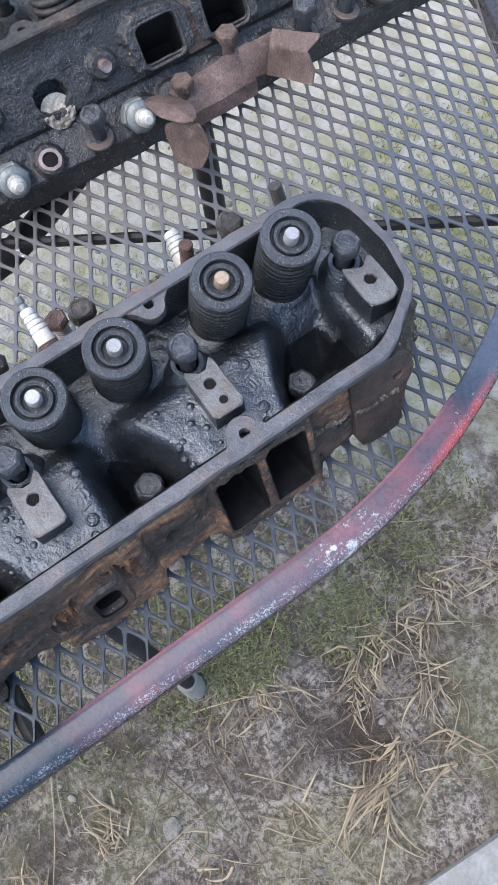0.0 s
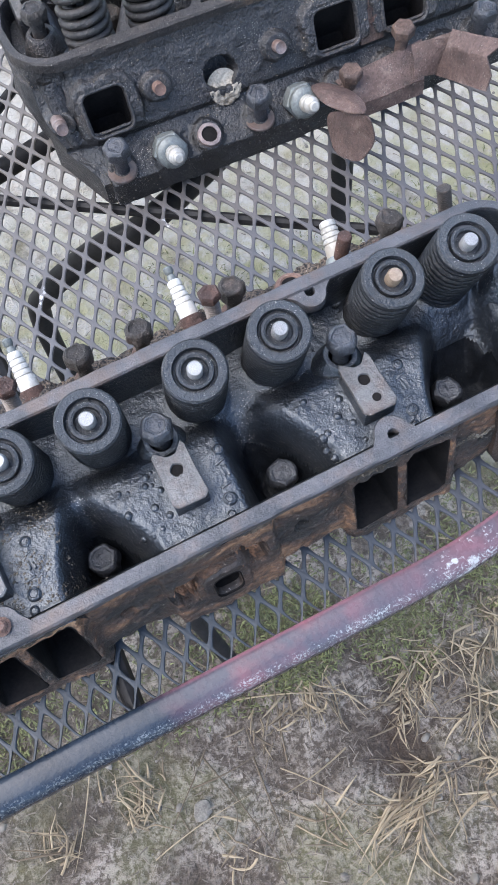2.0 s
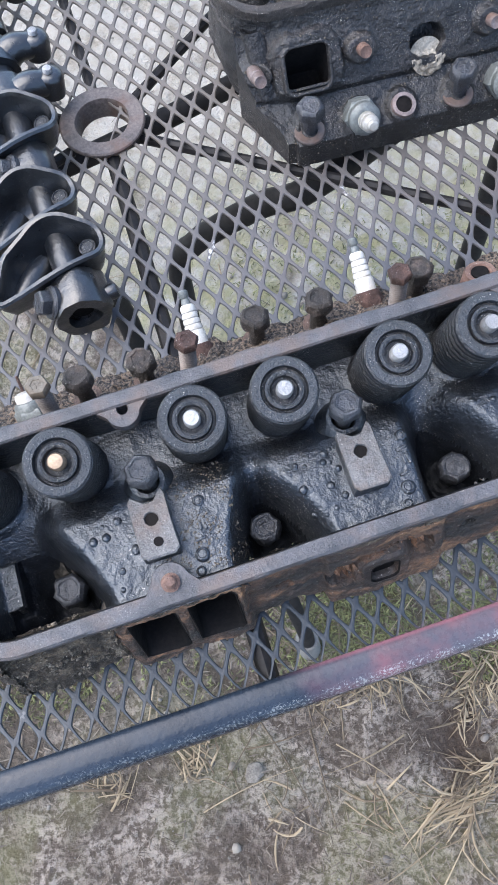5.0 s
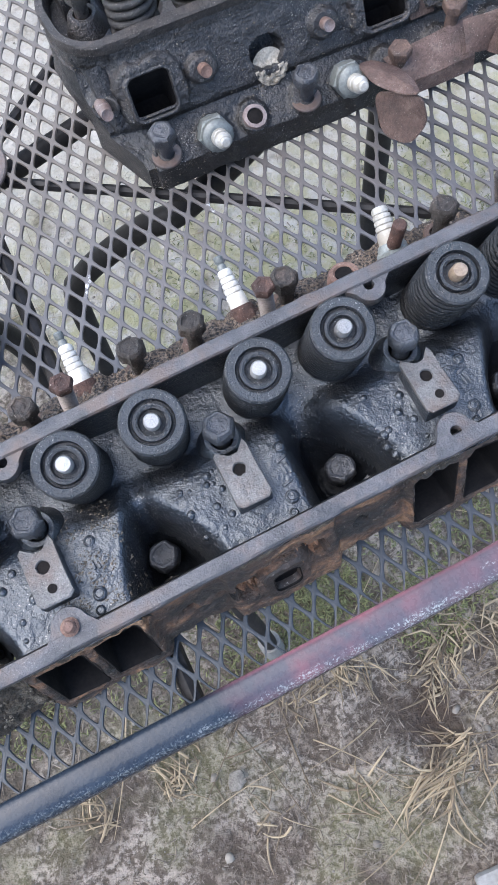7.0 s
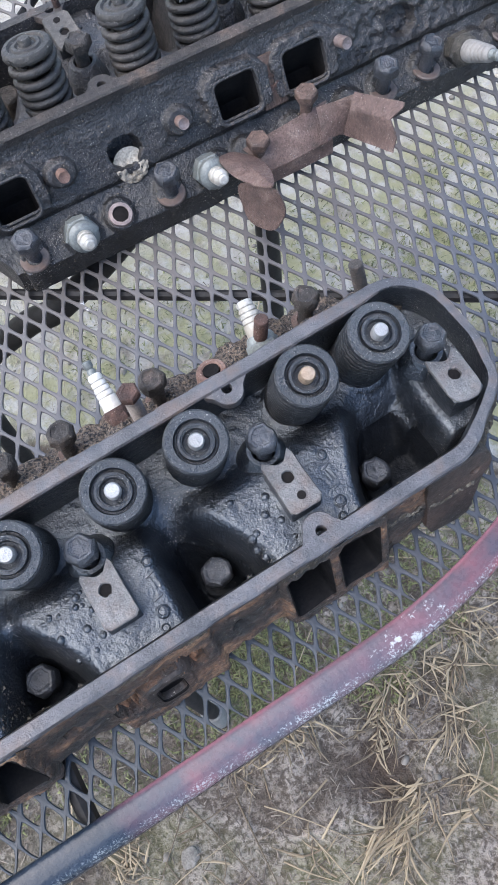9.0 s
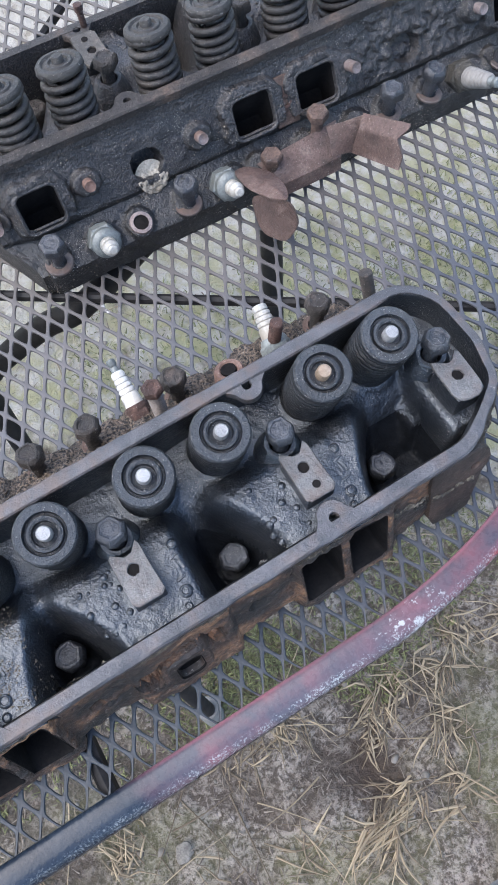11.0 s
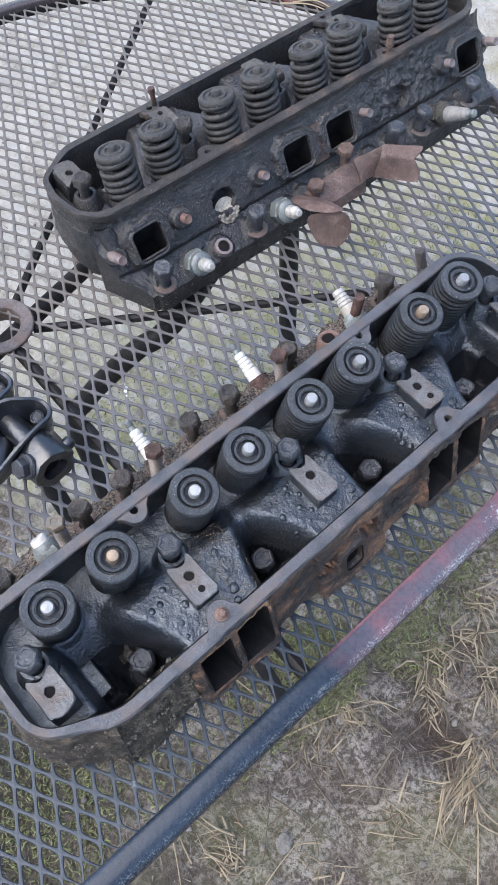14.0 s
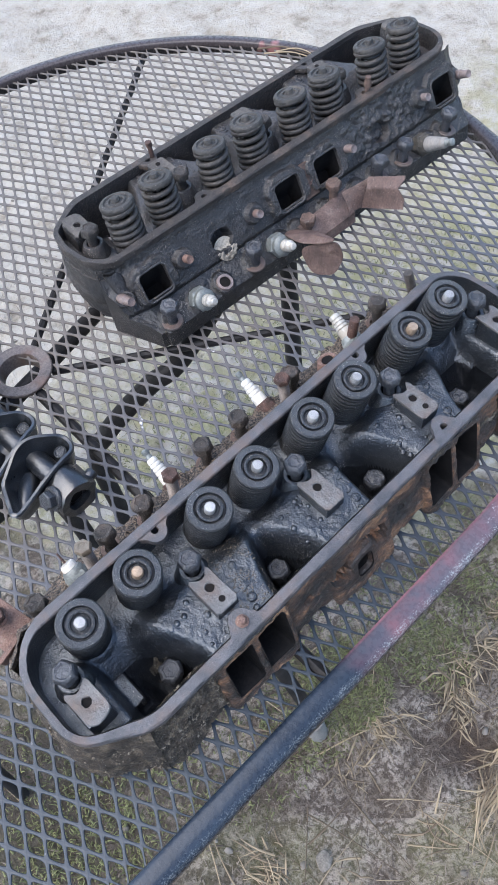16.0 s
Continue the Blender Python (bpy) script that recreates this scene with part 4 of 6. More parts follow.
        part("crossover_boss", g, MAT_DARK_FACE, face, "black-brown raised boss round the small port", 60)
    for cx, cz, hx, hz in holes:
        if mat is MAT_FACE and hx < 0.01:
            loop = [(cx + a, lean(cz + b) - 0.0010, cz + b) for a, b in round_loop(0.0083, 0.0113, 0.0050)]
            port_liner(face, "crossover_port", loop, (0, 0.026, -0.004))
            port_lip(face, loop, (0, 0.026, -0.004), MAT_DARK_FACE)
            continue
        loop = [(cx + a, surf(cx + a, cz + b)[1] - 0.0012, cz + b) for a, b in round_loop(hx - 0.0002, hz - 0.0002, 0.004 if hx > 0.01 else 0.0045)]
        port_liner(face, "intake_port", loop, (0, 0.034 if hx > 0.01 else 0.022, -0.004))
        port_lip(face, loop, (0, 0.034, -0.004), MAT_DARK_FACE if mat is MAT_FACE else mat)


def round_loop(hx, hy, r, n=4):
    out = []
    for sx, sy, a0 in ((1, 1, 0), (-1, 1, 90), (-1, -1, 180), (1, -1, 270)):
        for i in range(n + 1):
            a = radians(a0 + 90 * i / n)
            out.append((sx * (hx - r) + r * math.cos(a), sy * (hy - r) + r * math.sin(a)))
    return out


def port_lip(parent, loop, way, mat):
    """A smooth rounded edge round a port, from just under the face over into the tunnel."""
    k, w = len(loop), Vector(way).normalized()
    c = sum((Vector(p) for p in loop), Vector()) / k
    def row(grow, deep):
        return [p + (p - c).normalized() * grow + w * deep for p in map(Vector, loop)]
    rows = [row(0.0034, 0.0030), row(0.0026, 0.0004), row(0.0014, -0.0006), row(0.0002, -0.0004), row(-0.0006, 0.0008), row(-0.0008, 0.0050)]
    fs = [(j * k + i, (j + 1) * k + i, (j + 1) * k + (i + 1) % k, j * k + (i + 1) % k) for j in range(5) for i in range(k)]
    part("port_lip", Geo().add([p for r in rows for p in r], fs), mat, parent, "", 60)


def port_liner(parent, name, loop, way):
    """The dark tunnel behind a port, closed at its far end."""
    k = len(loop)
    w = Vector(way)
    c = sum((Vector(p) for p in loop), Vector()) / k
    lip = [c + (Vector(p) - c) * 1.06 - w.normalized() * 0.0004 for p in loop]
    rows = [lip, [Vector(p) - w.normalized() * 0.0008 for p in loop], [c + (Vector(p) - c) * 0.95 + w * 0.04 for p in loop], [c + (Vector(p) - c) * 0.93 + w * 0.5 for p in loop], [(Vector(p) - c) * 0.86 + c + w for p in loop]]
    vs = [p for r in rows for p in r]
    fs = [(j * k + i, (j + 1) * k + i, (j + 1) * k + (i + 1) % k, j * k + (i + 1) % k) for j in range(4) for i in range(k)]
    part(name, Geo().add(vs, fs + [tuple(4 * k + i for i in range(k))]), MAT_SOOT_SHADE, parent, "sooty open port, its shade put into the black")


EXHAUST_PORTS = [(-0.2075, 0.0165), (-0.0275, 0.0172), (0.0275, 0.0168), (0.2030, 0.0155)]
PORT_U, PORT_H = 0.0425, 0.0170
STUDS = ((0.2378, 0.0410), (0.1650, 0.038), (0.0742, 0.040), (-0.0560, 0.036), (-0.1750, 0.036), (-0.2400, 0.040))
PROFILE = [(0.0375, 0.0905), (0.0400, 0.0800), (0.0610, 0.0400), (0.0600, 0.0345), (0.0745, 0.0255), (0.0865, 0.0195), (0.0885, 0.0010)]


def exhaust_point(s):
    """Point on the leaning exhaust side, s from 0 at the rail to 1 at the table."""
    ln = [math.dist(a, b) for a, b in zip(PROFILE, PROFILE[1:])]
    d = s * sum(ln)
    for (a, b), l in zip(zip(PROFILE, PROFILE[1:]), ln):
        if d <= l or b == PROFILE[-1]:
            t = min(1.0, d / l)
            return a[0] + (b[0] - a[0]) * t, a[1] + (b[1] - a[1]) * t
        d -= l


def plate_edge(q, x, u):
    """One inside the raised plate round a port, falling off over a ragged step."""
    return ease(q + rough3((x, u, 11), 80, 0.0022), 0.0105, 0.0080)


def exhaust_face(root, mat, crusted):
    def surf(x, s):
        y, z = exhaust_point(s)
        ny, nz = (0.89, 0.46) if s < 0.46 else (0.45, 0.89)
        d = rough3((x, s * 0.15, 3.0), 50, 0.0016 if not crusted else 0.003) + rough3((x, s * 0.15, 5.0), 190, 0.0006 if not crusted else 0.0022)
        if s < 0.50:
            u = s * 0.125
            for cx, hw in EXHAUST_PORTS:
                q = round_rect(x, u, cx, PORT_U, hw, PORT_H, 0.006)
                d += (0.0045 if crusted else 0.0060) * plate_edge(q, x, u) - 0.0020 * ease(q, 0.0012, -0.0006)
            for cx, cu in STUDS:
                lift = ease(math.hypot(x - cx, u - cu) + rough3((x, u, 2), 90, 0.0010), 0.0125, 0.0095)
                d = max(d, (0.0040 if crusted else 0.0068) * lift)
            for cx, depth in ((0.1170, 0.016), (-0.1115, 0.010)):
                q = math.hypot(x - cx, u - 0.0455) + rough3((x, u, 9), 90, 0.001)
                d -= depth * ease(q, 0.0128, 0.0105)
            d += (0.004 * noise.noise((x * 90, u * 90, 3)) + 0.0022 * noise.noise((x * 220, u * 220, 6))) * ease(abs(x + 0.12), 0.075, 0.035)
        else:
            for cx in (0.2079, 0.0991, 0.1394, -0.009, -0.082, -0.121, -0.186, 0.034):
                d += 0.004 * ease(math.hypot(x - cx, y - 0.077), 0.013, 0.009)
            for cx in (0.170, 0.058, -0.054, -0.166):
                d += 0.005 * ease(math.hypot(x - cx, y - 0.080), 0.016, 0.010)
        t = ease(x, 0.212, 0.246) + 0.75 * ease(-x, 0.222, 0.248)
        k = 1 - ease(s, 0.10, 0.75)
        x -= 0.022 * t * ease(y, 0.045, 0.088) * (1 if x > 0 else -1)
        return (x, y + ny * d - 0.010 * t * k - 0.005 * t, max(0.0008, z + nz * d - 0.012 * t * k))
    g, ledge = Geo(), Geo()
    cut = 1.1 if crusted else 0.515
    field(steps(-0.246, 0.246, 380), steps(0.0, 1.0, 96), surf, ledge, flip=True, keep=lambda x, s: s > cut)
    field(steps(-0.246, 0.246, 380), steps(0.0, 1.0, 96), surf, g, flip=True,
          keep=lambda x, s: s <= cut and all(round_rect(x, s * 0.125, cx, PORT_U, hw, PORT_H, 0.006) > -0.0008 for cx, hw in EXHAUST_PORTS))
    for sx in (-0.246, 0.246):
        loop = [surf(sx, s) for s in steps(0, 1, 20)]
        k = len(loop)
        g.add(loop + [(sx, 0.03, 0.0)], [tuple(range(k + 1)) if sx > 0 else tuple(range(k + 1))[::-1]])
    face = part("exhaust_face", g, mat, root, "", 55)
    if not crusted:
        part("lower_ledge", ledge, MAT_LEDGE, face, "black oily ledge below the ports", 55)
        stuck_grit(face, [[q.v[i] for i in f] for q in (g, ledge) for f in q.f if len(f) == 4], 2600, 35, 0.0007)
    for cx, hw in EXHAUST_PORTS:
        loop = []
        for a, b in round_loop(hw - 0.0002, PORT_H - 0.0002, 0.006):
            y, z = exhaust_point((PORT_U - b) / 0.125)
            loop.append((cx + a, y + 0.0022 * 0.89, z + 0.0022 * 0.46))
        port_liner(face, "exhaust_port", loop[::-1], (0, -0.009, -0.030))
        if not crusted:
            port_lip(face, [(x, y + 0.0038 * 0.89, z + 0.0038 * 0.46) for x, y, z in loop[::-1]], (0, -0.027, -0.014), mat)


def valve_spring(root, x, z0, z1, mats, lean, turns, wire):
    spring_mat, ret_mat, tip_mat = mats
    r = 0.0178 - wire
    m = pose(x, 0, z1, lean) @ pose(0, 0, 0, 0, 0, random.uniform(0, 360))
    h = z1 - z0
    path = []
    n = int(turns * 18)
    for i in range(n + 1):
        t = i / n
        zz = -h + h * (t + 0.035 * math.sin(2 * math.pi * t))
        path.append((r * math.cos(2 * math.pi * turns * t), r * math.sin(2 * math.pi * turns * t), zz - 0.0035))
    sp = part("valve_spring", sweep(path, wire, 8, None, m), spring_mat, root, "", 60)
    inner = [(p[0] * 0.70, -p[1] * 0.70, p[2]) for p in path]
    part("inner_coil", sweep(inner, wire * 0.75, 6, None, m), spring_mat, sp, "", 60)
    rings = [(0.0, -0.006), (0.0168, -0.0055), (0.0172, -0.0045), (0.0172, -0.0012), (0.0162, 0.0), (0.0120, 0.0002), (0.0113, -0.0030),
             (0.0102, -0.0031), (0.0097, -0.0002), (0.0084, 0.0003), (0.0072, -0.0004), (0.0066, -0.0034), (0.0050, -0.0036)]
    if ret_mat is MAT_RET_B:  # its rings are filled with dried dirt
        rings = [(0.0, -0.006), (0.0166, -0.0055), (0.0172, -0.0042), (0.0171, -0.0016), (0.0158, 0.0), (0.0128, 0.0005), (0.0116, -0.0011), (0.0104, -0.0010), (0.0094, 0.0003), (0.0072, 0.0004), (0.0062, -0.0010), (0.0046, -0.0004), (0.0036, 0.0002)]
    g = lathe(rings, 32, m, wob=0.0 if ret_mat is MAT_RET else 0.03)
    part("retainer", g, ret_mat, sp, "round spring retainer with a ringed face")
    g = lathe([(0.0043, -0.02), (0.0043, 0.0030), (0.0036, 0.0042), (0.0, 0.0044)], 18, m)
    part("valve_stem", g, tip_mat, sp, "valve stem tip")
    return sp


def rocker_pad(root, x, holes, mat, iron):
    """A machined pedestal that the rocker shaft is bolted to."""
    end = abs(x) > 0.2
    g = Geo()
    sx, sy = (0.0200, 0.0310) if not end else (0.0215, 0.0275)
    c = Vector((x, -0.0370 if not end else -0.0345))
    loop = [Vector((c.x + a * sx / 2, c.y + b * sy / 2)) for a, b in ((-1, -0.92), (-0.90, -1), (0.86, -1.02), (1.02, -0.86), (0.97, 0.2), (1.0, 1.22), (0.84, 1.26), (0.62, 1.02), (0.30, 0.86), (-0.10, 0.84), (-0.40, 0.98), (-0.70, 1.20), (-0.98, 1.16))]
    if end:
        out = 1 if x > 0 else -1
        shape = ((-1.0, -0.55), (-0.86, -0.88), (-0.45, -1.06), (0.25, -1.12), (0.70, -0.98), (0.88, -0.60), (0.92, 0.1), (0.96, 1.16), (0.72, 1.24), (0.48, 0.96), (0.10, 0.82), (-0.35, 0.96), (-0.66, 1.30), (-0.92, 1.22))
        loop = [Vector((c.x + out * a * sx / 2, c.y + b * sy / 2)) for a, b in shape]
        if out < 0:
            loop = loop[::-1]
    hole = [Vector((x + (0.0034 + 0.0007 * noise.noise((math.cos(a) * 2, math.sin(a) * 2, x * 90))) * math.cos(a), -0.0325 + (0.0035 + 0.0007 * noise.noise((math.cos(a) * 2, math.sin(a) * 2, x * 90))) * math.sin(a))) for a in steps(0, 2 * math.pi, 18)[:-1]]
    ring_plate(g, loop, hole, lambda p: 0.0895, 0.0022)
    pad = part("rocker_pad", g, mat, root, "flat machined rocker pedestal", 30)
    rbox(sx * 0.98, sy * 0.94, 0.0375, 0.0030 if end else 0.0015, pose(c.x, c.y, 0.050), b := Geo())
    part("pedestal", b, iron, pad, "oily cast pillar")
    # black disc on the pillar, painted as the shade down the hole
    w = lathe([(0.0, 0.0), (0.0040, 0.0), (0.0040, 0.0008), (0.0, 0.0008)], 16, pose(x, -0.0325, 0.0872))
    part("bolt_hole_shade", w, MAT_SOOT_SHADE, pad, "black disc as the shade of a threaded hole")
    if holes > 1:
        # flat black disc on the pad in place of the oil hole's shade
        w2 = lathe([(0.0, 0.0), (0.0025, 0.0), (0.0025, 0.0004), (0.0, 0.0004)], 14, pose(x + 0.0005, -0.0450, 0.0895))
        part("oil_hole_shade", w2, MAT_SOOT_SHADE, pad, "small black disc as the shade of an oil hole")
    return pad


def cylinder_head(name, label, m, mats, group):
    """One head: casting, faces, springs, pads and bolts; origin under its spring line."""
    random.seed(5 if name.endswith("a") else 9)
    root = thing("cylinder_head", label, "cylinder head", m, group)
    iron, rail_mat, face_mat, exh_mat, pad_mat, spring_mats, bolt_mat = mats
    casting(root, iron, rail_mat)
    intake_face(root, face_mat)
    exhaust_face(root, exh_mat, name.endswith("a"))
    for i, x in enumerate(SPRINGS):
        tip = MAT_TIP_RUST if i in (1, 6) and spring_mats[2] is MAT_TIP else spring_mats[2]
        valve_spring(root, x, 0.0640, 0.1195, (spring_mats[0], spring_mats[1], tip), 14.0, *spring_mats[3:])
    for x, n in zip(PADS, (1, 2, 1, 2, 1)):
        rocker_pad(root, x, n, pad_mat, iron)
    for x in COLLARS:
        g = lathe([(0.0064, -0.020), (0.0064, -0.0006), (0.0070, 0.0), (0.0094, 0.0), (0.0108, -0.0015), (0.0165, -0.018)], 24, pose(x, -0.0095, 0.0812, 3, 0, 0), closed=True, wob=0.05)
        part("bolt_collar", g, iron, root)
        bolt("head_bolt", root, (x, -0.0095, 0.0920), bolt_mat, r=0.0087, h=0.0092, shank=0.030, shank_r=0.0050, flange=0.0, crust=0.6, tilt=(random.uniform(-3, 3), random.uniform(-3, 3)))
    for x, z in zip(WELLS, (0.046, 0.0420, 0.0395, 0.0415)):
        bolt("head_bolt", root, (x, -0.0455, z), bolt_mat, r=0.0090, h=0.0095, flange=0.0, shank=0.024, washer=0.0100, crust=0.75)
    return root


TABLE_Z = 0.62

# ---------------- ground ----------------
def spread(lo, hi, a, b, n, far):
    """Grid lines: dense from a to b, then widening out to the far limits."""
    out = steps(a, b, n)
    d = (b - a) / n
    left, right = [], []
    x, s = a, d
    while x > lo:
        s *= 1.35
        x -= s
        left.append(x)
    x, s = b, d
    while x < hi:
        s *= 1.35
        x += s
        right.append(x)
    return left[::-1] + out + right


def ground_z(x, y):
    k = math.exp(-((x - 0.2) ** 2 + (y - 0.5) ** 2) / 9)
    return (0.020 * noise.fractal((x * 4, y * 4, 0), 1.0, 2.0, 5) + 0.006 * noise.fractal((x * 30, y * 30, 4), 1.0, 2.0, 3)) * (0.25 + 0.75 * k) \
        - 0.022 * math.exp(-((x - 0.133) ** 2 + (y - 0.003) ** 2) / 0.0016)


g = field(spread(-70, 70, -1.2, 2.2, 210, 70), spread(-40, 90, -0.8, 2.6, 210, 90), lambda x, y: (x, y, ground_z(x, y)))
tagged(part("ground", g, MAT_GROUND, None, "", 0), "dry grey dirt turning to pale limestone gravel", "ground", kind="structure")
bpy.data.objects["ground"].data.shade_smooth()

g = rbox(1.6, 0.9, 0.06, 0.006, pose(0.84, -0.69, -0.043, 0, 0, -5))
tagged(part("concrete_slab", g, MAT_SLAB), "grey concrete slab edge beside the dirt", "slab", kind="structure")


def blades(name, label, category, mat, spots, n, length, width, lift, seed, parts=4):
    """Many thin bent blades lying or standing on the ground."""
    random.seed(seed)
    geo = Geo()
    for _ in range(n):
        x, y, spread_r, up = random.choice(spots)
        a = random.uniform(0, 2 * math.pi)
        d = spread_r * math.sqrt(random.random())
        x, y = x + d * math.cos(a), y + d * math.sin(a)
        if math.hypot(x - 0.133, y - 0.003) < 0.034 and random.random() < 0.85:
            continue
        h = random.uniform(0, 2 * math.pi)
        ln, w = random.uniform(*length), random.uniform(*width)
        rise = random.uniform(*lift) * up
        bend = random.uniform(-0.35, 0.35)
        z0 = ground_z(x, y)
        vs, fs = [], []
        px, py = x, y
        for i in range(parts + 1):
            t = i / parts
            ang = h + bend * t
            if i:
                px += math.cos(ang) * ln / parts
                py += math.sin(ang) * ln / parts
            z = max(z0, ground_z(px, py)) + 0.0015 + rise * ln * (t - 0.6 * t * t) + 0.0008 * i
            ww = w * (1 - 0.75 * t)
            sx, sy = -math.sin(ang) * ww, math.cos(ang) * ww
            vs += [(px + sx, py + sy, z), (px, py, z + ww * 0.8), (px - sx, py - sy, z)]
        for i in range(parts):
            k = i * 3
            fs += [(k, k + 1, k + 4, k + 3), (k + 1, k + 2, k + 5, k + 4), (k + 2, k, k + 3, k + 5)]
        geo.add(vs, fs)
    return tagged(part(name, geo, mat, None, "", 0), label, category, kind="stuff")


def tufts(name, label, mat, roots, seed):
    """Bunches of flat dry blades that fan out from a root and bend down to the dirt."""
    random.seed(seed)
    geo = Geo()
    for x0, y0, way, fan, n, ln0, up in roots:
        for _ in range(round(n * 1.15)):
            x, y = x0 + random.gauss(0, 0.014), y0 + random.gauss(0, 0.014)
            h = radians(way + random.gauss(0, fan))
            ln, w = ln0 * random.uniform(0.20, 0.85), random.uniform(0.0006, 0.0017)
            bend, rise = random.gauss(0, 0.55), up * random.uniform(0.1, 1.0)
            kink, kt = random.uniform(-0.8, 0.8) * (random.random() < 0.4), random.uniform(0.3, 0.7)
            vs, fs, parts = [], [], 6
            for i in range(parts + 1):
                t = i / parts
                a = h + bend * t + (kink if t > kt else 0)
                if i:
                    x, y = x + math.cos(a) * ln / parts, y + math.sin(a) * ln / parts
                z = ground_z(x, y) + 0.002 + rise * ln * t * (1 - 0.85 * t) * 1.6 + random.uniform(0, 0.0015)
                ww = w * (1.0 if t < 0.5 else 1.0 - 1.4 * (t - 0.5))
                sx, sy = -math.sin(a) * ww, math.cos(a) * ww
                vs += [(x + sx, y + sy, z), (x, y, z + ww * 0.7), (x - sx, y - sy, z)]
            for i in range(parts):
                k = i * 3
                fs += [(k, k + 1, k + 4, k + 3), (k + 1, k + 2, k + 5, k + 4), (k + 2, k, k + 3, k + 5)]
            geo.add(vs, fs)
    return tagged(part(name, geo, mat, None, "", 0), label, "dry grass", kind="stuff")


TUFTS = [(0.150, -0.040, 200, 30, 30, 0.100, 0.25), (0.115, -0.060, 205, 24, 26, 0.110, 0.2), (0.180, 0.060, 235, 45, 36, 0.075, 0.5), (0.165, 0.045, 170, 50, 22, 0.06, 0.5),
         (0.066, 0.112, 255, 28, 24, 0.070, 0.5), (0.030, 0.118, 240, 40, 16, 0.06, 0.5), (-0.195, 0.075, 70, 60, 22, 0.065, 0.5), (-0.175, 0.100, 120, 60, 12, 0.07, 0.4),
         (0.225, 0.085, 250, 60, 30, 0.07, 0.6), (0.290, 0.070, 210, 70, 30, 0.08, 0.5), (0.26, 0.005, 190, 60, 24, 0.09, 0.4), (0.34, 0.10, 240, 60, 30, 0.08, 0.5), (0.42, 0.06, 200, 80, 30, 0.09, 0.5),
         (-0.31, 0.085, 60, 60, 18, 0.07, 0.5), (-0.10, -0.005, 160, 80, 10, 0.06, 0.2), (0.02, -0.03, 100, 90, 10, 0.07, 0.2), (-0.02, 0.10, 250, 70, 12, 0.05, 0.4), (0.22, -0.07, 170, 70, 20, 0.11, 0.2)]
tufts("dry_grass", "bunched straw-coloured dry grass blades on the dirt", MAT_STRAW, TUFTS, 3)
WIDE = [(0.1, 0.05, 0.35, 0.3), (-0.1, 0.03, 0.3, 0.3), (0.5, 0.5, 0.6, 0.5), (0.1, 0.5, 0.5, 0.5), (-0.4, 0.4, 0.5, 0.5)]
blades("long_straw", "long pale straw stalks lying on the dirt", "dry grass", MAT_STRAW, WIDE, 70, (0.05, 0.18), (0.0007, 0.0015), (0.0, 0.06), 4, 8)
LITTER = [(0.1, 0.05, 0.45, 0.2), (-0.2, 0.0, 0.4, 0.2), (0.2, -0.1, 0.3, 0.2), (0.2, 0.5, 0.8, 0.3)]
blades("plant_litter", "short brown and pale bits of dead grass on the dirt", "plant litter", MAT_LITTER, LITTER, 4200, (0.004, 0.018), (0.0004, 0.0013), (0.0, 0.4), 6, 3)
GREEN = [(0.20, 0.125, 0.06, 0.7), (0.30, 0.17, 0.08, 0.8), (0.40, 0.20, 0.09, 0.8), (0.07, 0.19, 0.07, 0.8), (0.80, 0.58, 0.20, 1.0), (0.62, 0.50, 0.16, 1.0), (0.84, 0.62, 0.16, 1.0), (-0.10, 0.25, 0.12, 0.8), (0.07, 0.19, 0.07, 0.8), (0.0, 0.2, 0.08, 0.8), (0.62, 0.50, 0.16, 1.0), (-0.35, 0.37, 0.16, 1.0), (-0.35, 0.37, 0.16, 1.0), (-0.37, 0.29, 0.10, 1.0), (-0.28, 0.30, 0.12, 1.0), (0.50, 0.68, 0.15, 0.6), (0.20, 0.70, 0.15, 0.5), (0.15, 0.25, 0.12, 0.7), (0.02, 0.42, 0.15, 0.5)]
blades("green_weeds", "low green weeds growing through the dirt", "grass", MAT_GRASS, GREEN, 14000, (0.003, 0.010), (0.0006, 0.0017), (0.2, 1.0), 5)


def pebbles():
    random.seed(8)
    geo = Geo()
    for _ in range(900):
        x, y = random.gauss(0.15, 0.45), random.gauss(0.35, 0.55)
        r = 0.0014 + 0.006 * random.random() ** 4
        m = pose(x, y, ground_z(x, y) + r * 0.15, random.uniform(-30, 30), random.uniform(-30, 30), random.uniform(0, 360)) @ Matrix.Diagonal((1, random.uniform(0.6, 1), random.uniform(0.45, 0.8), 1))
        lathe([(0.0, -r), (r * 0.75, -r * 0.5), (r, 0.1 * r), (r * 0.6, r * 0.75), (0.0, r * 0.95)], 7, m, geo, wob=0.55)
    tagged(part("pebbles", geo, MAT_STONE, None, "", 60), "small pale stones scattered on the dirt", "gravel", kind="stuff")


pebbles()
g = lathe([(0.0, -0.015), (0.011, -0.009), (0.0150, 0.002), (0.013, 0.008), (0.006, 0.011), (0.0, 0.0112)], 14, pose(0, 0, 0, 8, -5, 40) @ Matrix.Diagonal((0.95, 0.7, 0.40, 1)), None, wob=0.35)
stone = tagged(part("stone", g, MAT_STONE_GREY, None, "", 50), "small grey-brown stone half sunk in the dirt", "stone")
stone.location = (-0.129, 0.052, ground_z(-0.129, 0.052) + 0.001)

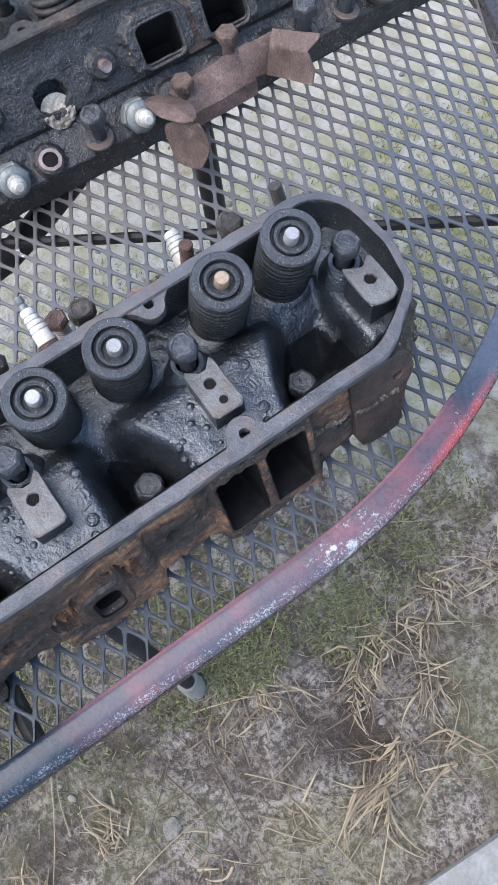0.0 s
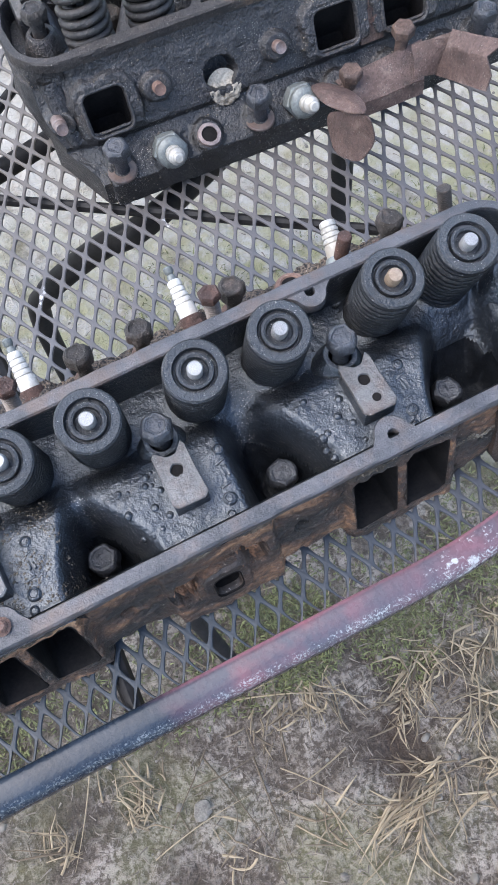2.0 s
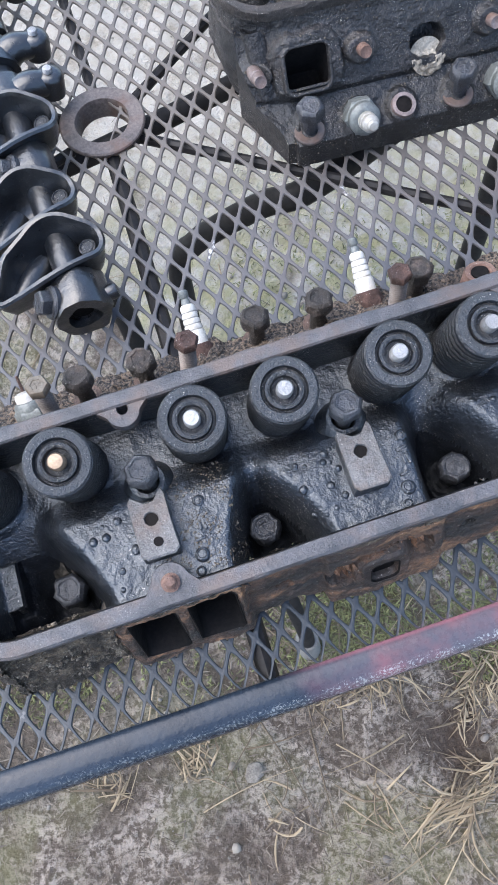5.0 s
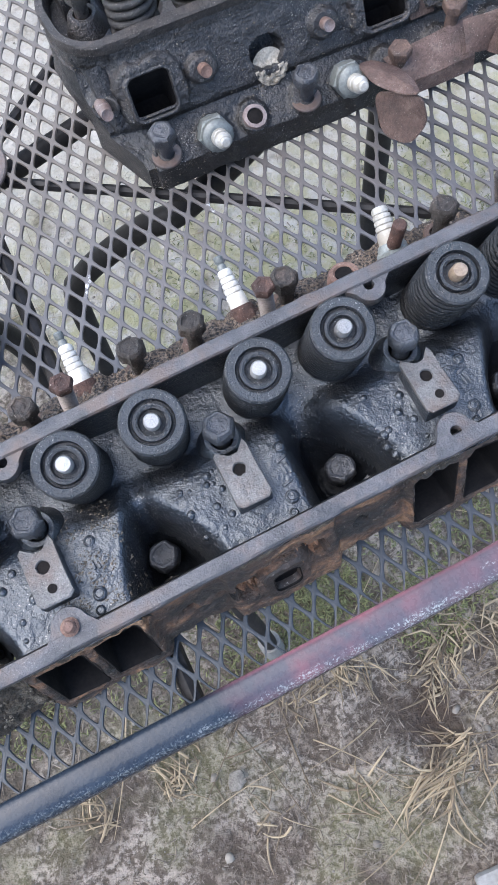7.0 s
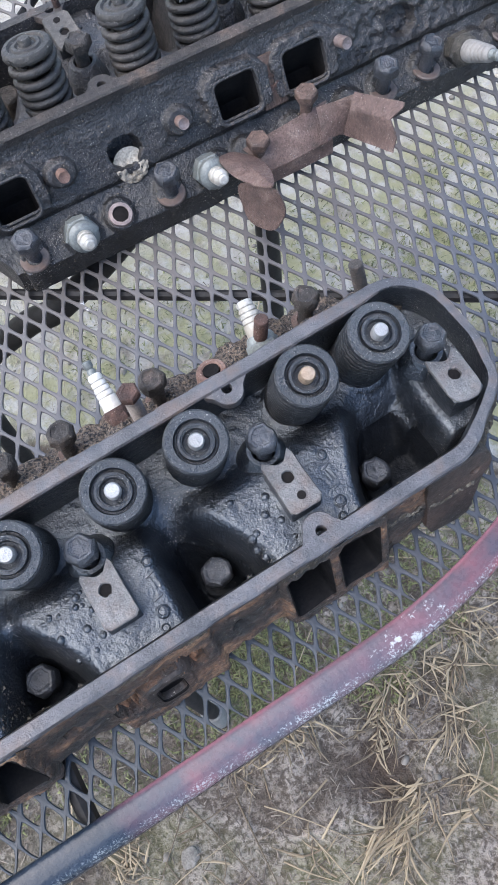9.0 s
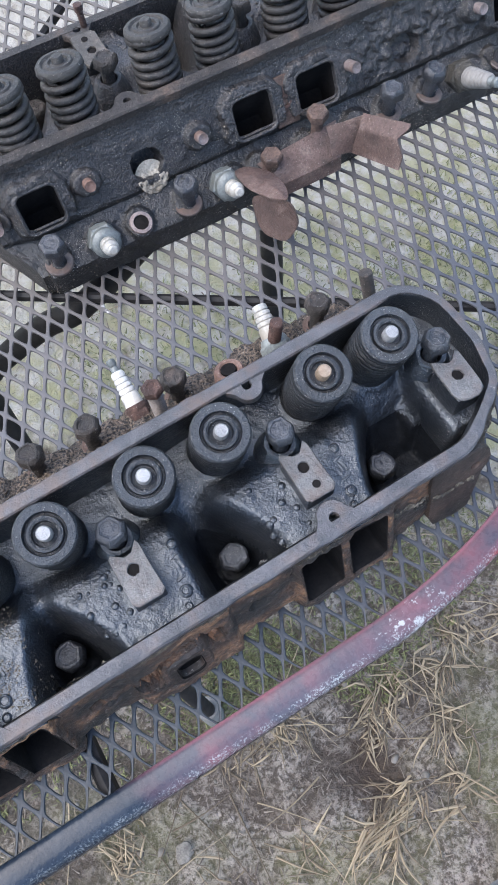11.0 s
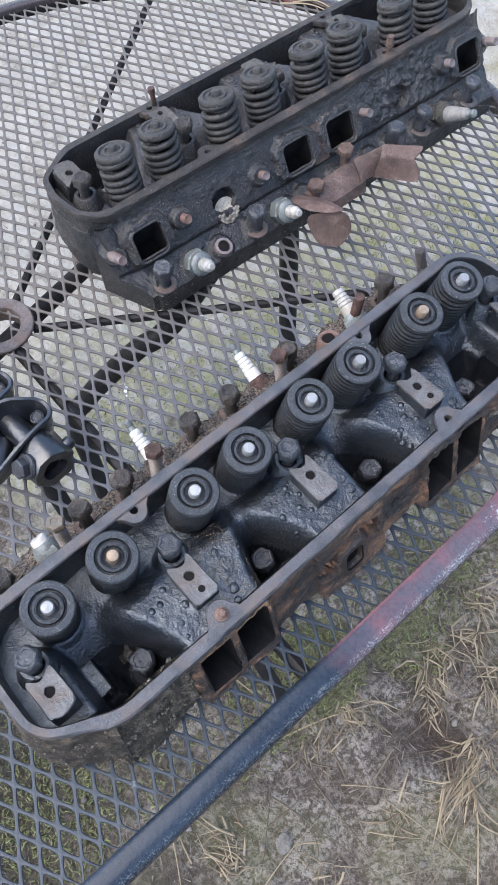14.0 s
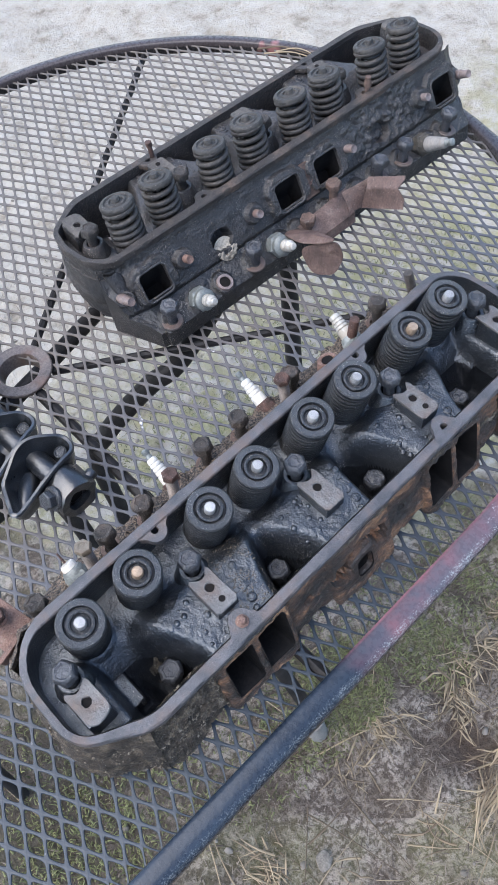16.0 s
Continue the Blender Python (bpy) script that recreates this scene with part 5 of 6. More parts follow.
# ---------------- patio table ----------------



def stadium(off, n=40):
    """The table's outline: two half circles joined by straight edges."""
    out = []
    for i in range(n + 1):
        a = -math.pi / 2 + math.pi * i / n
        out.append(Vector((CX + END + (RAD - off) * math.cos(a), CY + (RAD - off) * math.sin(a))))
    for i in range(n + 1):
        a = math.pi / 2 + math.pi * i / n
        out.append(Vector((CX - END + (RAD - off) * math.cos(a), CY + (RAD - off) * math.sin(a))))
    return out


def on_table(x, y, off):
    dx = max(0.0, abs(x - CX) - END)
    return math.hypot(dx, y - CY) < RAD - off


def expanded_mesh():
    """Diamond openings of expanded steel, each with its own rounded edge."""
    geo = Geo()
    px, py = 0.0156, 0.0280
    ox, oy = 0.0866, 0.4183
    a, b, n = 0.0054, 0.0103, 16
    ang = [2 * math.pi * i / n for i in range(n)]
    hole, edge = [], []
    for t in ang:
        c, s = math.cos(t), math.sin(t)
        x, y = a * math.copysign(abs(c) ** 1.6, c), b * math.copysign(abs(s) ** 1.6, s)
        hole.append((x, y))
        k = 1 / (abs(x) / (px / 2) + abs(y) / (py / 2))
        edge.append((x * k, y * k))
    fs = []
    for i in range(n):
        j = (i + 1) % n
        fs += [(i, j, n + j, n + i), (n + i, n + j, 2 * n + j, 2 * n + i), (2 * n + i, 2 * n + j, 3 * n + j, 3 * n + i), (3 * n + i, 3 * n + j, 4 * n + j, 4 * n + i)]
    fs = [q[::-1] for q in fs]
    shape = [(x, y, 0.0) for x, y in edge]
    shape += [(x * 1.10, y * 1.06, -0.0001) for x, y in hole]
    shape += [(x, y, -0.0007) for x, y in hole]
    shape += [(x * 1.02, y * 1.02, -0.0019) for x, y in hole]
    shape += [(x, y, -0.0019) for x, y in edge]
    for row in range(-40, 41):
        for col in range(-60, 61):
            x, y = ox + (col + 0.5 * (row % 2)) * px + px / 2, oy + row * py / 2
            if not on_table(x, y, 0.0200) or math.hypot(x - CX, y - 0.5375) < 0.024:
                continue
            w = 0.0012 * noise.noise((x * 5, y * 5, 0))
            geo.add([(x + p, y + q, TABLE_Z + r + w) for p, q, r in shape], fs)
    return geo


table = thing("patio_table", "oval dark metal patio table with an expanded mesh top", "table")
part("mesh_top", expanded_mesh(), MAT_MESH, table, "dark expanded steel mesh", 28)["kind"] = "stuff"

g = Geo()
sec = [(0.0160, -0.001), (0.0158, 0.0036), (0.0153, 0.0050), (0.0142, 0.0057), (0.0125, 0.0061), (0.0100, 0.0060), (0.0072, 0.0056), (0.0048, 0.0048), (0.0030, 0.0037), (0.0017, 0.0021), (0.0007, -0.0002), (0.0002, -0.0030), (0.0, -0.0070), (0.0012, -0.0095), (0.0040, -0.0112), (0.0155, -0.0110)]
loops = [stadium(o * 1.28, 90) for o, _ in sec]
k = len(loops[0])
vs = [(p.x, p.y, TABLE_Z + dz) for (o, dz), lp in zip(sec, loops) for p in lp]
fs = [(j * k + i, ((j + 1) % len(sec)) * k + i, ((j + 1) % len(sec)) * k + (i + 1) % k, j * k + (i + 1) % k) for j in range(len(sec)) for i in range(k)]
g.add(vs, fs)
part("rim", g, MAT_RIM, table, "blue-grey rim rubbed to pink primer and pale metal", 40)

HUB = (-0.0610, 0.5375)
g = lathe([(0.0198, -0.015), (0.0202, 0.0018), (0.0210, 0.0030), (0.0318, 0.0029), (0.0328, 0.0020), (0.0328, 0.0003), (0.0225, 0.0002), (0.0222, -0.015)], 48, pose(*HUB, TABLE_Z), closed=True)
part("umbrella_ring", g, MAT_WASHER, table, "brown steel umbrella-hole ring")

# thin rods from the ring to the rim under the mesh
for ang, length in ((-34.5, 0.60), (36.5, 0.50), (143, 0.5), (200, 0.62), (-91, 0.40), (90, 0.41)):
    a = radians(ang)
    d = Vector((math.cos(a), math.sin(a)))
    reach = 0.03
    while on_table(HUB[0] + d.x * reach, HUB[1] + d.y * reach, 0.012):
        reach += 0.005
    pts = [(HUB[0] + d.x * t, HUB[1] + d.y * t, TABLE_Z - 0.0085) for t in steps(0.030, reach, 12)]
    part("support_rod", sweep(pts, 0.0060 if ang == -91 else 0.0042, 8), MAT_FRAME, table)


def leg(points, r=0.0125, mat=None):
    part("leg", sweep(curve_points(points, 8), r, 12), mat or MAT_FRAME, table)


LZ = 0.590
leg([(0.207, 0.503, 0.585), (0.087, 0.471, 0.560), (0.047, 0.483, 0.540), (0.010, 0.496, 0.510), (-0.015, 0.507, 0.480), (-0.032, 0.521, 0.430), (-0.037, 0.501, 0.30), (-0.047, 0.481, 0.0)], 0.0112)
leg([(-0.33, 0.497, 0.585), (-0.21, 0.470, 0.560), (-0.155, 0.476, 0.540), (-0.125, 0.484, 0.515), (-0.107, 0.491, 0.480), (-0.097, 0.496, 0.41), (-0.094, 0.475, 0.28), (-0.092, 0.450, 0.0)], 0.0112)
leg([(0.302, 0.700, LZ), (0.303, 0.600, LZ), (0.304, 0.550, LZ - 0.01), (0.305, 0.528, LZ - 0.06), (0.306, 0.523, 0.40), (0.307, 0.515, 0.0)])
leg([(0.34, 0.660, LZ), (0.15, 0.594, LZ - 0.003), (-0.02, 0.556, LZ - 0.006), (-0.25, 0.500, LZ), (-0.33, 0.47, LZ - 0.05), (-0.36, 0.45, 0.3), (-0.38, 0.42, 0.0)], 0.009)
leg([(-0.064, 0.350, 0.600), (-0.060, 0.310, 0.565), (-0.042, 0.260, 0.40), (-0.018, 0.195, 0.15), (-0.011, 0.178, 0.03)], 0.0095)
g = sweep([(-0.0125, 0.183, 0.05), (-0.0112, 0.177, 0.02), (-0.0105, 0.174, 0.002)], 0.0150, 14)
part("foot_cap", g, MAT_FOOT, table, "pale rubber foot cap")

# ---------------- the two cylinder heads ----------------
MATS_A = (MAT_IRON_A, MAT_RAIL, MAT_FACE, MAT_SHELF, MAT_PAD, (MAT_SPRING, MAT_RET, MAT_TIP, 11.0, 0.0022), MAT_BOLT)
MATS_B = (MAT_IRON_B, MAT_RAIL_B, MAT_IRON_B, MAT_IRON_B, MAT_PAD_B, (MAT_SPRING_B, MAT_RET_B, MAT_RET_B, 7.0, 0.0030), MAT_BOLT_DUST)
POSE_A = pose(0.0095, 0.2325, TABLE_Z)
POSE_B = pose(0.2870, 0.5226, TABLE_Z, 0.0, 0.0, 177.0)
head_a = cylinder_head("head_a", "black oily cast-iron engine cylinder head lying on the mesh table", POSE_A, MATS_A, "cylinder heads on the table")
head_b = cylinder_head("head_b", "dusty black cylinder head with exhaust side outward on the mesh table", POSE_B, MATS_B, "cylinder heads on the table")
head_a.name, head_b.name = "cylinder_head", "cylinder_head.001"

# exhaust side of the near head: crusted head bolts, plugs, half-drawn threaded bolts
random.seed(12)
SHELF = 0.030
for x, y, z in ((-0.2055, 0.066, 0.050), (-0.1315, 0.0725, 0.0515), (-0.0930, 0.072, 0.0500), (-0.0195, 0.0800, 0.0430), (0.0205, 0.0775, 0.0445), (0.0855, 0.0780, 0.0440), (0.1960, 0.0715, 0.0500)):
    bolt("head_bolt", head_a, (x, y, z), MAT_BOLT_DUST, r=0.0088, h=0.0095, flange=0.0, shank=0.024, shank_r=0.0050, tilt=(random.uniform(-8, 2), random.uniform(-5, 5)), washer=0.0095, crust=1.0)
AIM = (0.0, 0.85, 0.45)
quads = []
for i in range(24):
    for j in range(30):
        x, y = -0.1100 + 0.0018 * i, -0.0640 + 0.0019 * j
        if floor_z(x, y) > 0.045:
            quads.append([(a, b, floor_z(a, b)) for a, b in ((x, y), (x + 0.0018, y), (x + 0.0018, y + 0.0019), (x, y + 0.0019))])
stuck_grit(head_a, quads, 2000, 34, 0.0007)
spark_plug(head_a, (-0.1665, 0.0690, 0.026), (-0.05, 0.75, 0.60), MAT_CERAMIC, MAT_ZINC, True, 1.0, 1.1)
spark_plug(head_a, (-0.0560, 0.0740, 0.0200), AIM, MAT_CERAMIC, MAT_RUST)
spark_plug(head_a, (0.0570, 0.0740, 0.0200), AIM, MAT_CERAMIC, MAT_RUST)
spark_plug(head_a, (0.1610, 0.0640, 0.0290), (0.10, 0.90, 0.40), MAT_CERAMIC_DIRTY, MAT_ZINC, scale=0.95, stout=1.2, terminal=False)
for x, y, mat, hz in ((-0.0645, 0.0655, MAT_RUST, 0.0715), (0.0680, 0.0700, MAT_RUST, 0.0640), (-0.1525, 0.0680, MAT_TAN, 0.0680)):
    bolt("threaded_bolt", head_a, (x, y, hz), mat, r=0.0074, h=0.0055, shank=0.036, shank_r=0.0052, flange=0.0, tilt=(-6, random.uniform(-6, 6)), thread=True)
g = lathe([(0.0058, -0.012), (0.0120, -0.012), (0.0104, 0.000), (0.0092, 0.0018), (0.0068, 0.0020), (0.0058, 0.001)], 24, pose(0.1205, 0.0640, 0.0475, -14, 0, 0), closed=True)
part("rust_collar", g, MAT_SCREW, head_a, "rusty collar round an open bolt hole")
# black disc closes the collar, painted as the hole's shade
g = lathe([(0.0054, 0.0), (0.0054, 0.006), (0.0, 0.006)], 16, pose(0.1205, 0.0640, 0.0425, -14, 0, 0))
part("bolt_hole_shade", g, MAT_SOOT_SHADE, head_a, "black disc as the shade of an open bolt hole")
prof = []
for i in range(18):
    prof += [(0.0047, i * 0.0014), (0.0040, i * 0.0014 + 0.0007)]
g = lathe([(0.0046, -0.02)] + prof, 12, pose(0.229, 0.057, 0.054, -16, -5, 0))
part("stud", g, MAT_BOLT_DUST, head_a, "bare threaded stud")
g = lathe([(0.0050, -0.02)] + prof, 12, pose(0.1610, 0.0715, 0.040, 4, 2, 0))
part("stud", g, MAT_RUST, head_a, "short rusty threaded stud")
g = lathe([(0.0048, 0.0), (0.0050, 0.0006), (0.0036, 0.0014), (0.0034, 0.0030), (0.0024, 0.0040), (0.0, 0.0042)], 16, pose(-0.1095, -0.0655, 0.0835), None, wob=0.08)
part("screw", g, MAT_SCREW, head_a, "rusty screw stub in a rail tab")
# rusty bracket bolted to the far corner of the near head
g = Geo()
rbox(0.030, 0.034, 0.004, 0.001, pose(-0.232, 0.072, 0.046, 14, -8, 12), g)
rbox(0.030, 0.004, 0.020, 0.001, pose(-0.236, 0.056, 0.040, 14, -8, 12), g)
br = part("bracket", g, MAT_SCREW, head_a, "rusted sheet bracket")
bolt("bracket_bolt", br, (-0.233, 0.076, 0.060), MAT_RUST, r=0.0075, h=0.006, shank=0.012, shank_r=0.0040, thread=True)
# plate with a drilled lug at the rusty end, in line with the port face
g = Geo()
loop = [Vector(p) for p in ((0.1800, -0.0035), (0.1805, -0.0640), (0.1870, -0.0795), (0.2140, -0.0785), (0.2172, -0.0750), (0.2180, -0.0480), (0.2195, -0.0410), (0.2240, -0.0330), (0.2256, -0.0240), (0.2242, -0.0150), (0.2200, -0.0085), (0.2130, -0.0040))]
hole = [Vector((0.2130 + 0.0032 * math.cos(a), -0.0230 + 0.0032 * math.sin(a))) for a in steps(0, 2 * math.pi, 14)[:-1]]
ring_plate(g, loop, hole, lambda p: rough3((p.x, p.y, 1.0), 60, 0.0012), 0.010)
mm = pose(0.0, -0.0735, 0.0785, 78.5, 0, 0)
g.v = [tuple(mm @ Vector(p)) for p in g.v]
part("lug", g, MAT_DARK_FACE, head_a, "black-brown end plate with a drilled lug")
random.seed(14)
g = Geo()
for i in range(130):
    x = random.uniform(0.150, 0.214)
    z = 0.0455 - 0.05 * (x - 0.15) + 0.0035 * noise.noise((x * 90, 0, 7)) + random.gauss(0, 0.0009)
    r = random.uniform(0.0005, 0.0015)
    y = (-0.0735 if x > 0.181 else -0.0697) - 0.205 * (0.0785 - z)
    lathe([(0.0, -r), (r, -0.2 * r), (r * 0.6, 0.7 * r), (0.0, 0.8 * r)], 6, pose(x, y, z, random.uniform(0, 360), random.uniform(0, 360), 0) @ Matrix.Diagonal((random.uniform(0.8, 2.2), 1, 1, 1)), g, wob=0.5)
part("grit_ridge", g, MAT_GRIT, head_a, "tan grit caked along a casting ridge", 30)["kind"] = "stuff"
# mineral scale in one well of the near head
def scale_hole(x, y):
    """Where the flaking sheet is eaten through or ends."""
    edge = math.hypot((x - WELLS[0] - 0.0070) / 0.0175, (y + 0.0350) / 0.0120) + 0.35 * noise.noise((x * 140, y * 140, 9))
    return edge > 0.95 or floor_z(x, y) > 0.046 or noise.noise((x * 210, y * 210, 5)) > 0.16


def scale_point(x, y):
    lumps = 0.0016 * noise.noise((x * 200, y * 200, 2)) + 0.0016 * noise.noise((x * 420, y * 420, 2)) + 0.0010 * noise.noise((x * 800, y * 800, 3))
    return (x, y, floor_z(x, y) + 0.0028 + lumps)


g = field(steps(WELLS[0] - 0.014, WELLS[0] + 0.028, 120), steps(-0.052, -0.018, 98), scale_point, keep=lambda x, y: not scale_hole(x, y))
part("scale_crust", g, MAT_FLAKE, head_a, "tan mineral scale", 70)

# exhaust side of the far head
random.seed(21)
for x in (0.2079, 0.0991, -0.082, -0.121, -0.1920):
    bolt("head_bolt", head_b, (x, 0.0805, 0.0430), MAT_BOLT, r=0.0092, h=0.0095, flange=0.0, shank=0.018, shank_r=0.0050, tilt=(random.uniform(-6, 0), random.uniform(-6, 6)), washer=0.0108, crust=0.6, seat=MAT_WASHER)
for x, mat in ((0.1705, MAT_ZINC), (0.0660, MAT_ZINC), (-0.1530, MAT_GASKET)):
    spark_plug(head_b, (x, 0.0750, 0.0250), (0.0, 0.84, 0.53), MAT_FOOT if mat is MAT_GASKET else MAT_CERAMIC_DIRTY, mat, scale=1.08, stout=1.16)
for i, (x, u) in enumerate(STUDS):
    y, z = exhaust_point(u / 0.125)
    g = lathe([(0.0050, -0.008), (0.0050, 0.0050), (0.0043, 0.0056), (0.0043, 0.0150 + 0.004 * (i == 3)), (0.0040, 0.0160 + 0.004 * (i == 3)), (0.0030, 0.0156 + 0.004 * (i == 3)), (0.0, 0.0152 + 0.004 * (i == 3))], 16, pose(x, y - 0.001, z, -62, 0, 0))
    part("manifold_stud", g, MAT_SCREW if i == 1 else MAT_SEAT, head_b, "short manifold stud")
g = lathe([(0.0098, -0.004), (0.0084, 0.0034), (0.0058, 0.0036), (0.0054, -0.002)], 24, pose(0.1394, 0.0795, 0.0270, -24, 0, 0), closed=True, wob=0.05)
part("boss_ring", g, MAT_SEAT, head_b, "open bolt hole ringed with bare metal")
# black disc inside the ring, painted as the hole's shade
g = lathe([(0.0060, 0.0), (0.0060, 0.001), (0.0, 0.001)], 14, pose(0.1394, 0.0800, 0.0282, -24, 0, 0))
part("bolt_hole_shade", g, MAT_SOOT_SHADE, head_b, "black disc as the shade of an open bolt hole")
def crust_point(u, v):
    a, r = 2 * math.pi * u, 0.0122 * v
    x, y = r * math.cos(a), r * math.sin(a)
    rim = (0.35 + 0.65 * ease(r, 0.002, 0.007)) * ease(-y + 0.003 * noise.noise((x * 260, 0, 3)), 0.004, -0.001)
    k = noise.noise((x * 330, y * 330, 2)) + 0.6 * noise.noise((x * 800, y * 800, 5))
    return (x, y, -0.0044 + 0.0056 * rim + 0.0020 * k * (0.3 + rim))


g = field(steps(0, 1, 40), steps(0.02, 1, 14), crust_point, None, pose(0.1165, 0.0585, 0.0440, -62, 0, 0))
part("scale_crust", g, MAT_CRUST, head_b, "pale crust in the core-plug hole", 70)
def rib_point(s, t):
    y, z = exhaust_point(0.10 + 0.42 * t)
    a = math.pi * s
    return (0.2340 - 0.0080 * math.cos(a) - 0.006 * t + rough3((s, t, 3), 9, 0.0006), y - 0.013 + 0.0085 * math.sin(a) ** 0.5 + rough3((s, t, 7), 9, 0.0006), z - 0.004 + 0.002 * math.sin(a))


g = field(steps(0, 1, 16), steps(0, 1, 40), rib_point, flip=True)
part("corner_rib", g, MAT_IRON_B, head_b, "cast rib at the corner", 60)
y, z = exhaust_point(PORT_U / 0.125)
g = rbox(0.0190, 0.0370, 0.0030, 0.0010, pose(0.0, y + 0.0006, z, -62.0, 0, 0))
br = part("port_bridge", g, MAT_RUST_LIGHT, head_b, "rust-brown bridge between two ports")
g = lathe([(0.0028, 0.0), (0.0052, 0.0), (0.0050, 0.0014), (0.0030, 0.0014)], 18, pose(0.0, y + 0.0036, z + 0.0014, -62, 0, 0), closed=True)
part("plug_ring", g, MAT_RUST, br)
g = lathe([(0.0026, -0.01), (0.0026, 0.012), (0.0036, 0.013), (0.0034, 0.018), (0.0, 0.0185)], 10, pose(0.108, -0.0660, 0.083, 4, 3, 0))
part("rail_screw", g, MAT_RUST, head_b, "rusty screw standing in the rail")
g = lathe([(0.0026, -0.01), (0.0026, 0.008), (0.0042, 0.0085), (0.0042, 0.014), (0.003, 0.016), (0.003, 0.02)], 10, pose(-0.112, 0.0290, 0.090, -4, 3, 0))
part("rail_screw", g, MAT_RUST_LIGHT, head_b, "screw standing in the rail")


# ---------------- rusty plug shield ----------------
def sheet(path_fn, nu, nv, thick):
    """A bent sheet with two skins and closed edges."""
    us, vs = steps(0, 1, nu), steps(0, 1, nv)
    geo = Geo()
    pts = [[Vector(path_fn(u, v)) for u in us] for v in vs]
    top, bot = [], []
    for j in range(nv + 1):
        for i in range(nu + 1):
            du = pts[j][min(i + 1, nu)] - pts[j][max(i - 1, 0)]
            dv = pts[min(j + 1, nv)][i] - pts[max(j - 1, 0)][i]
            n = du.cross(dv)
            n.normalize()
            top.append(pts[j][i] + n * thick / 2)
            bot.append(pts[j][i] - n * thick / 2)
    w = nu + 1
    k = len(top)
    fs = []
    for j in range(nv):
        for i in range(nu):
            q = (j * w + i, j * w + i + 1, (j + 1) * w + i + 1, (j + 1) * w + i)
            fs += [q, tuple(a + k for a in q[::-1])]
    ring = [i for i in range(w)] + [j * w + nu for j in range(1, nv + 1)] + [nv * w + i for i in range(nu - 1, -1, -1)] + [j * w for j in range(nv - 1, 0, -1)]
    for a, b in zip(ring, ring[1:] + ring[:1]):
        fs.append((b, a, a + k, b + k))
    return geo.add(top + bot, fs)


shield = thing("plug_shield", "rust-brown bent sheet-metal heat shield bolted to the head", "heat shield")
Z = TABLE_Z


def plate(corners, bend=0.0, n=8, thick=0.0012):
    a, b, c, d = [Vector(p) for p in corners]
    def at(u, v):
        p = a.lerp(b, u).lerp(d.lerp(c, u), v)
        return p + Vector((0, 0, bend * 4 * v * (1 - v) + 0.0008 * noise.noise((u * 3, v * 3, bend * 90))))
    return sheet(at, n, n, thick)


part("strap", plate([(0.2530, 0.4265, Z + 0.021), (0.3075, 0.4215, Z + 0.026), (0.3150, 0.4420, Z + 0.042), (0.2450, 0.4460, Z + 0.033)], 0.001), MAT_SHIELD, shield, "drilled mounting strap")
part("strap_lip", plate([(0.2530, 0.4265, Z + 0.021), (0.3075, 0.4215, Z + 0.026), (0.3070, 0.4195, Z + 0.014), (0.2535, 0.4245, Z + 0.010)], 0.0), MAT_SHIELD, shield)
part("neck", plate([(0.2980, 0.4205, Z + 0.033), (0.3160, 0.4185, Z + 0.029), (0.3225, 0.4190, Z + 0.062), (0.3030, 0.4370, Z + 0.046)], 0.001, 8), MAT_SHIELD, shield)


def wing_at(u, v):
    """The wing flares from the neck, folded along its length, with a notched free edge."""
    u = u * (1 - 0.20 * max(0.0, 1 - abs(v - 0.62) / 0.30))
    a, b, c, d = Vector((0.3155, 0.4190, Z + 0.028)), Vector((0.3215, 0.3700, Z + 0.050)), Vector((0.3390, 0.3850, Z + 0.073)), Vector((0.3235, 0.4200, Z + 0.063))
    p = a.lerp(b, u).lerp(d.lerp(c, u), v)
    return p + Vector((-0.0035, -0.0045, 0.0055)) * max(0.0, 1 - abs(v - 0.62) / 0.55) + Vector((0, 0, 0.0008 * noise.noise((u * 3, v * 3, 1))))


part("wing", sheet(wing_at, 16, 16, 0.0012), MAT_SHIELD, shield, "flared sheet wing with a notched edge")


def outline_sheet(points, thick, domed=0.0):
    """A thin sheet from its outline, domed a little."""
    pts = [Vector(p) for p in points]
    k = len(pts)
    c = sum(pts, Vector()) / k
    n = Vector()
    for a, b in zip(pts, pts[1:] + pts[:1]):
        n += (a - c).cross(b - c)
    n.normalize()
    if n.z < 0:
        n = -n
    rings = [[c.lerp(p, f) + n * domed * (1 - f * f) for p in pts] for f in (1.0, 0.66, 0.33)]
    vs = [p + n * thick / 2 for r in rings for p in r] + [c + n * (domed + thick / 2)]
    m2 = len(vs)
    vs += [p - n * thick / 2 for r in rings for p in r] + [c + n * (domed - thick / 2)]
    fs = []
    for o in (0, m2):
        for j in range(2):
            fs += [(o + j * k + i, o + j * k + (i + 1) % k, o + (j + 1) * k + (i + 1) % k, o + (j + 1) * k + i) for i in range(k)]
        fs += [(o + 2 * k + i, o + 2 * k + (i + 1) % k, o + 3 * k) for i in range(k)]
    fs += [(i, i + m2, (i + 1) % k + m2, (i + 1) % k) for i in range(k)]
    return Geo().add(vs, fs)


def soften(points, n=5):
    """Rounds the corners of a closed outline."""
    p = [Vector(q) for q in points]
    k = len(p)
    out = []
    for i in range(k):
        a, b, c = p[i].lerp(p[i - 1], 0.35), p[i], p[i].lerp(p[(i + 1) % k], 0.35)
        out += [a.lerp(b, t / n).lerp(b.lerp(c, t / n), t / n) for t in range(n + 1)]
    return out


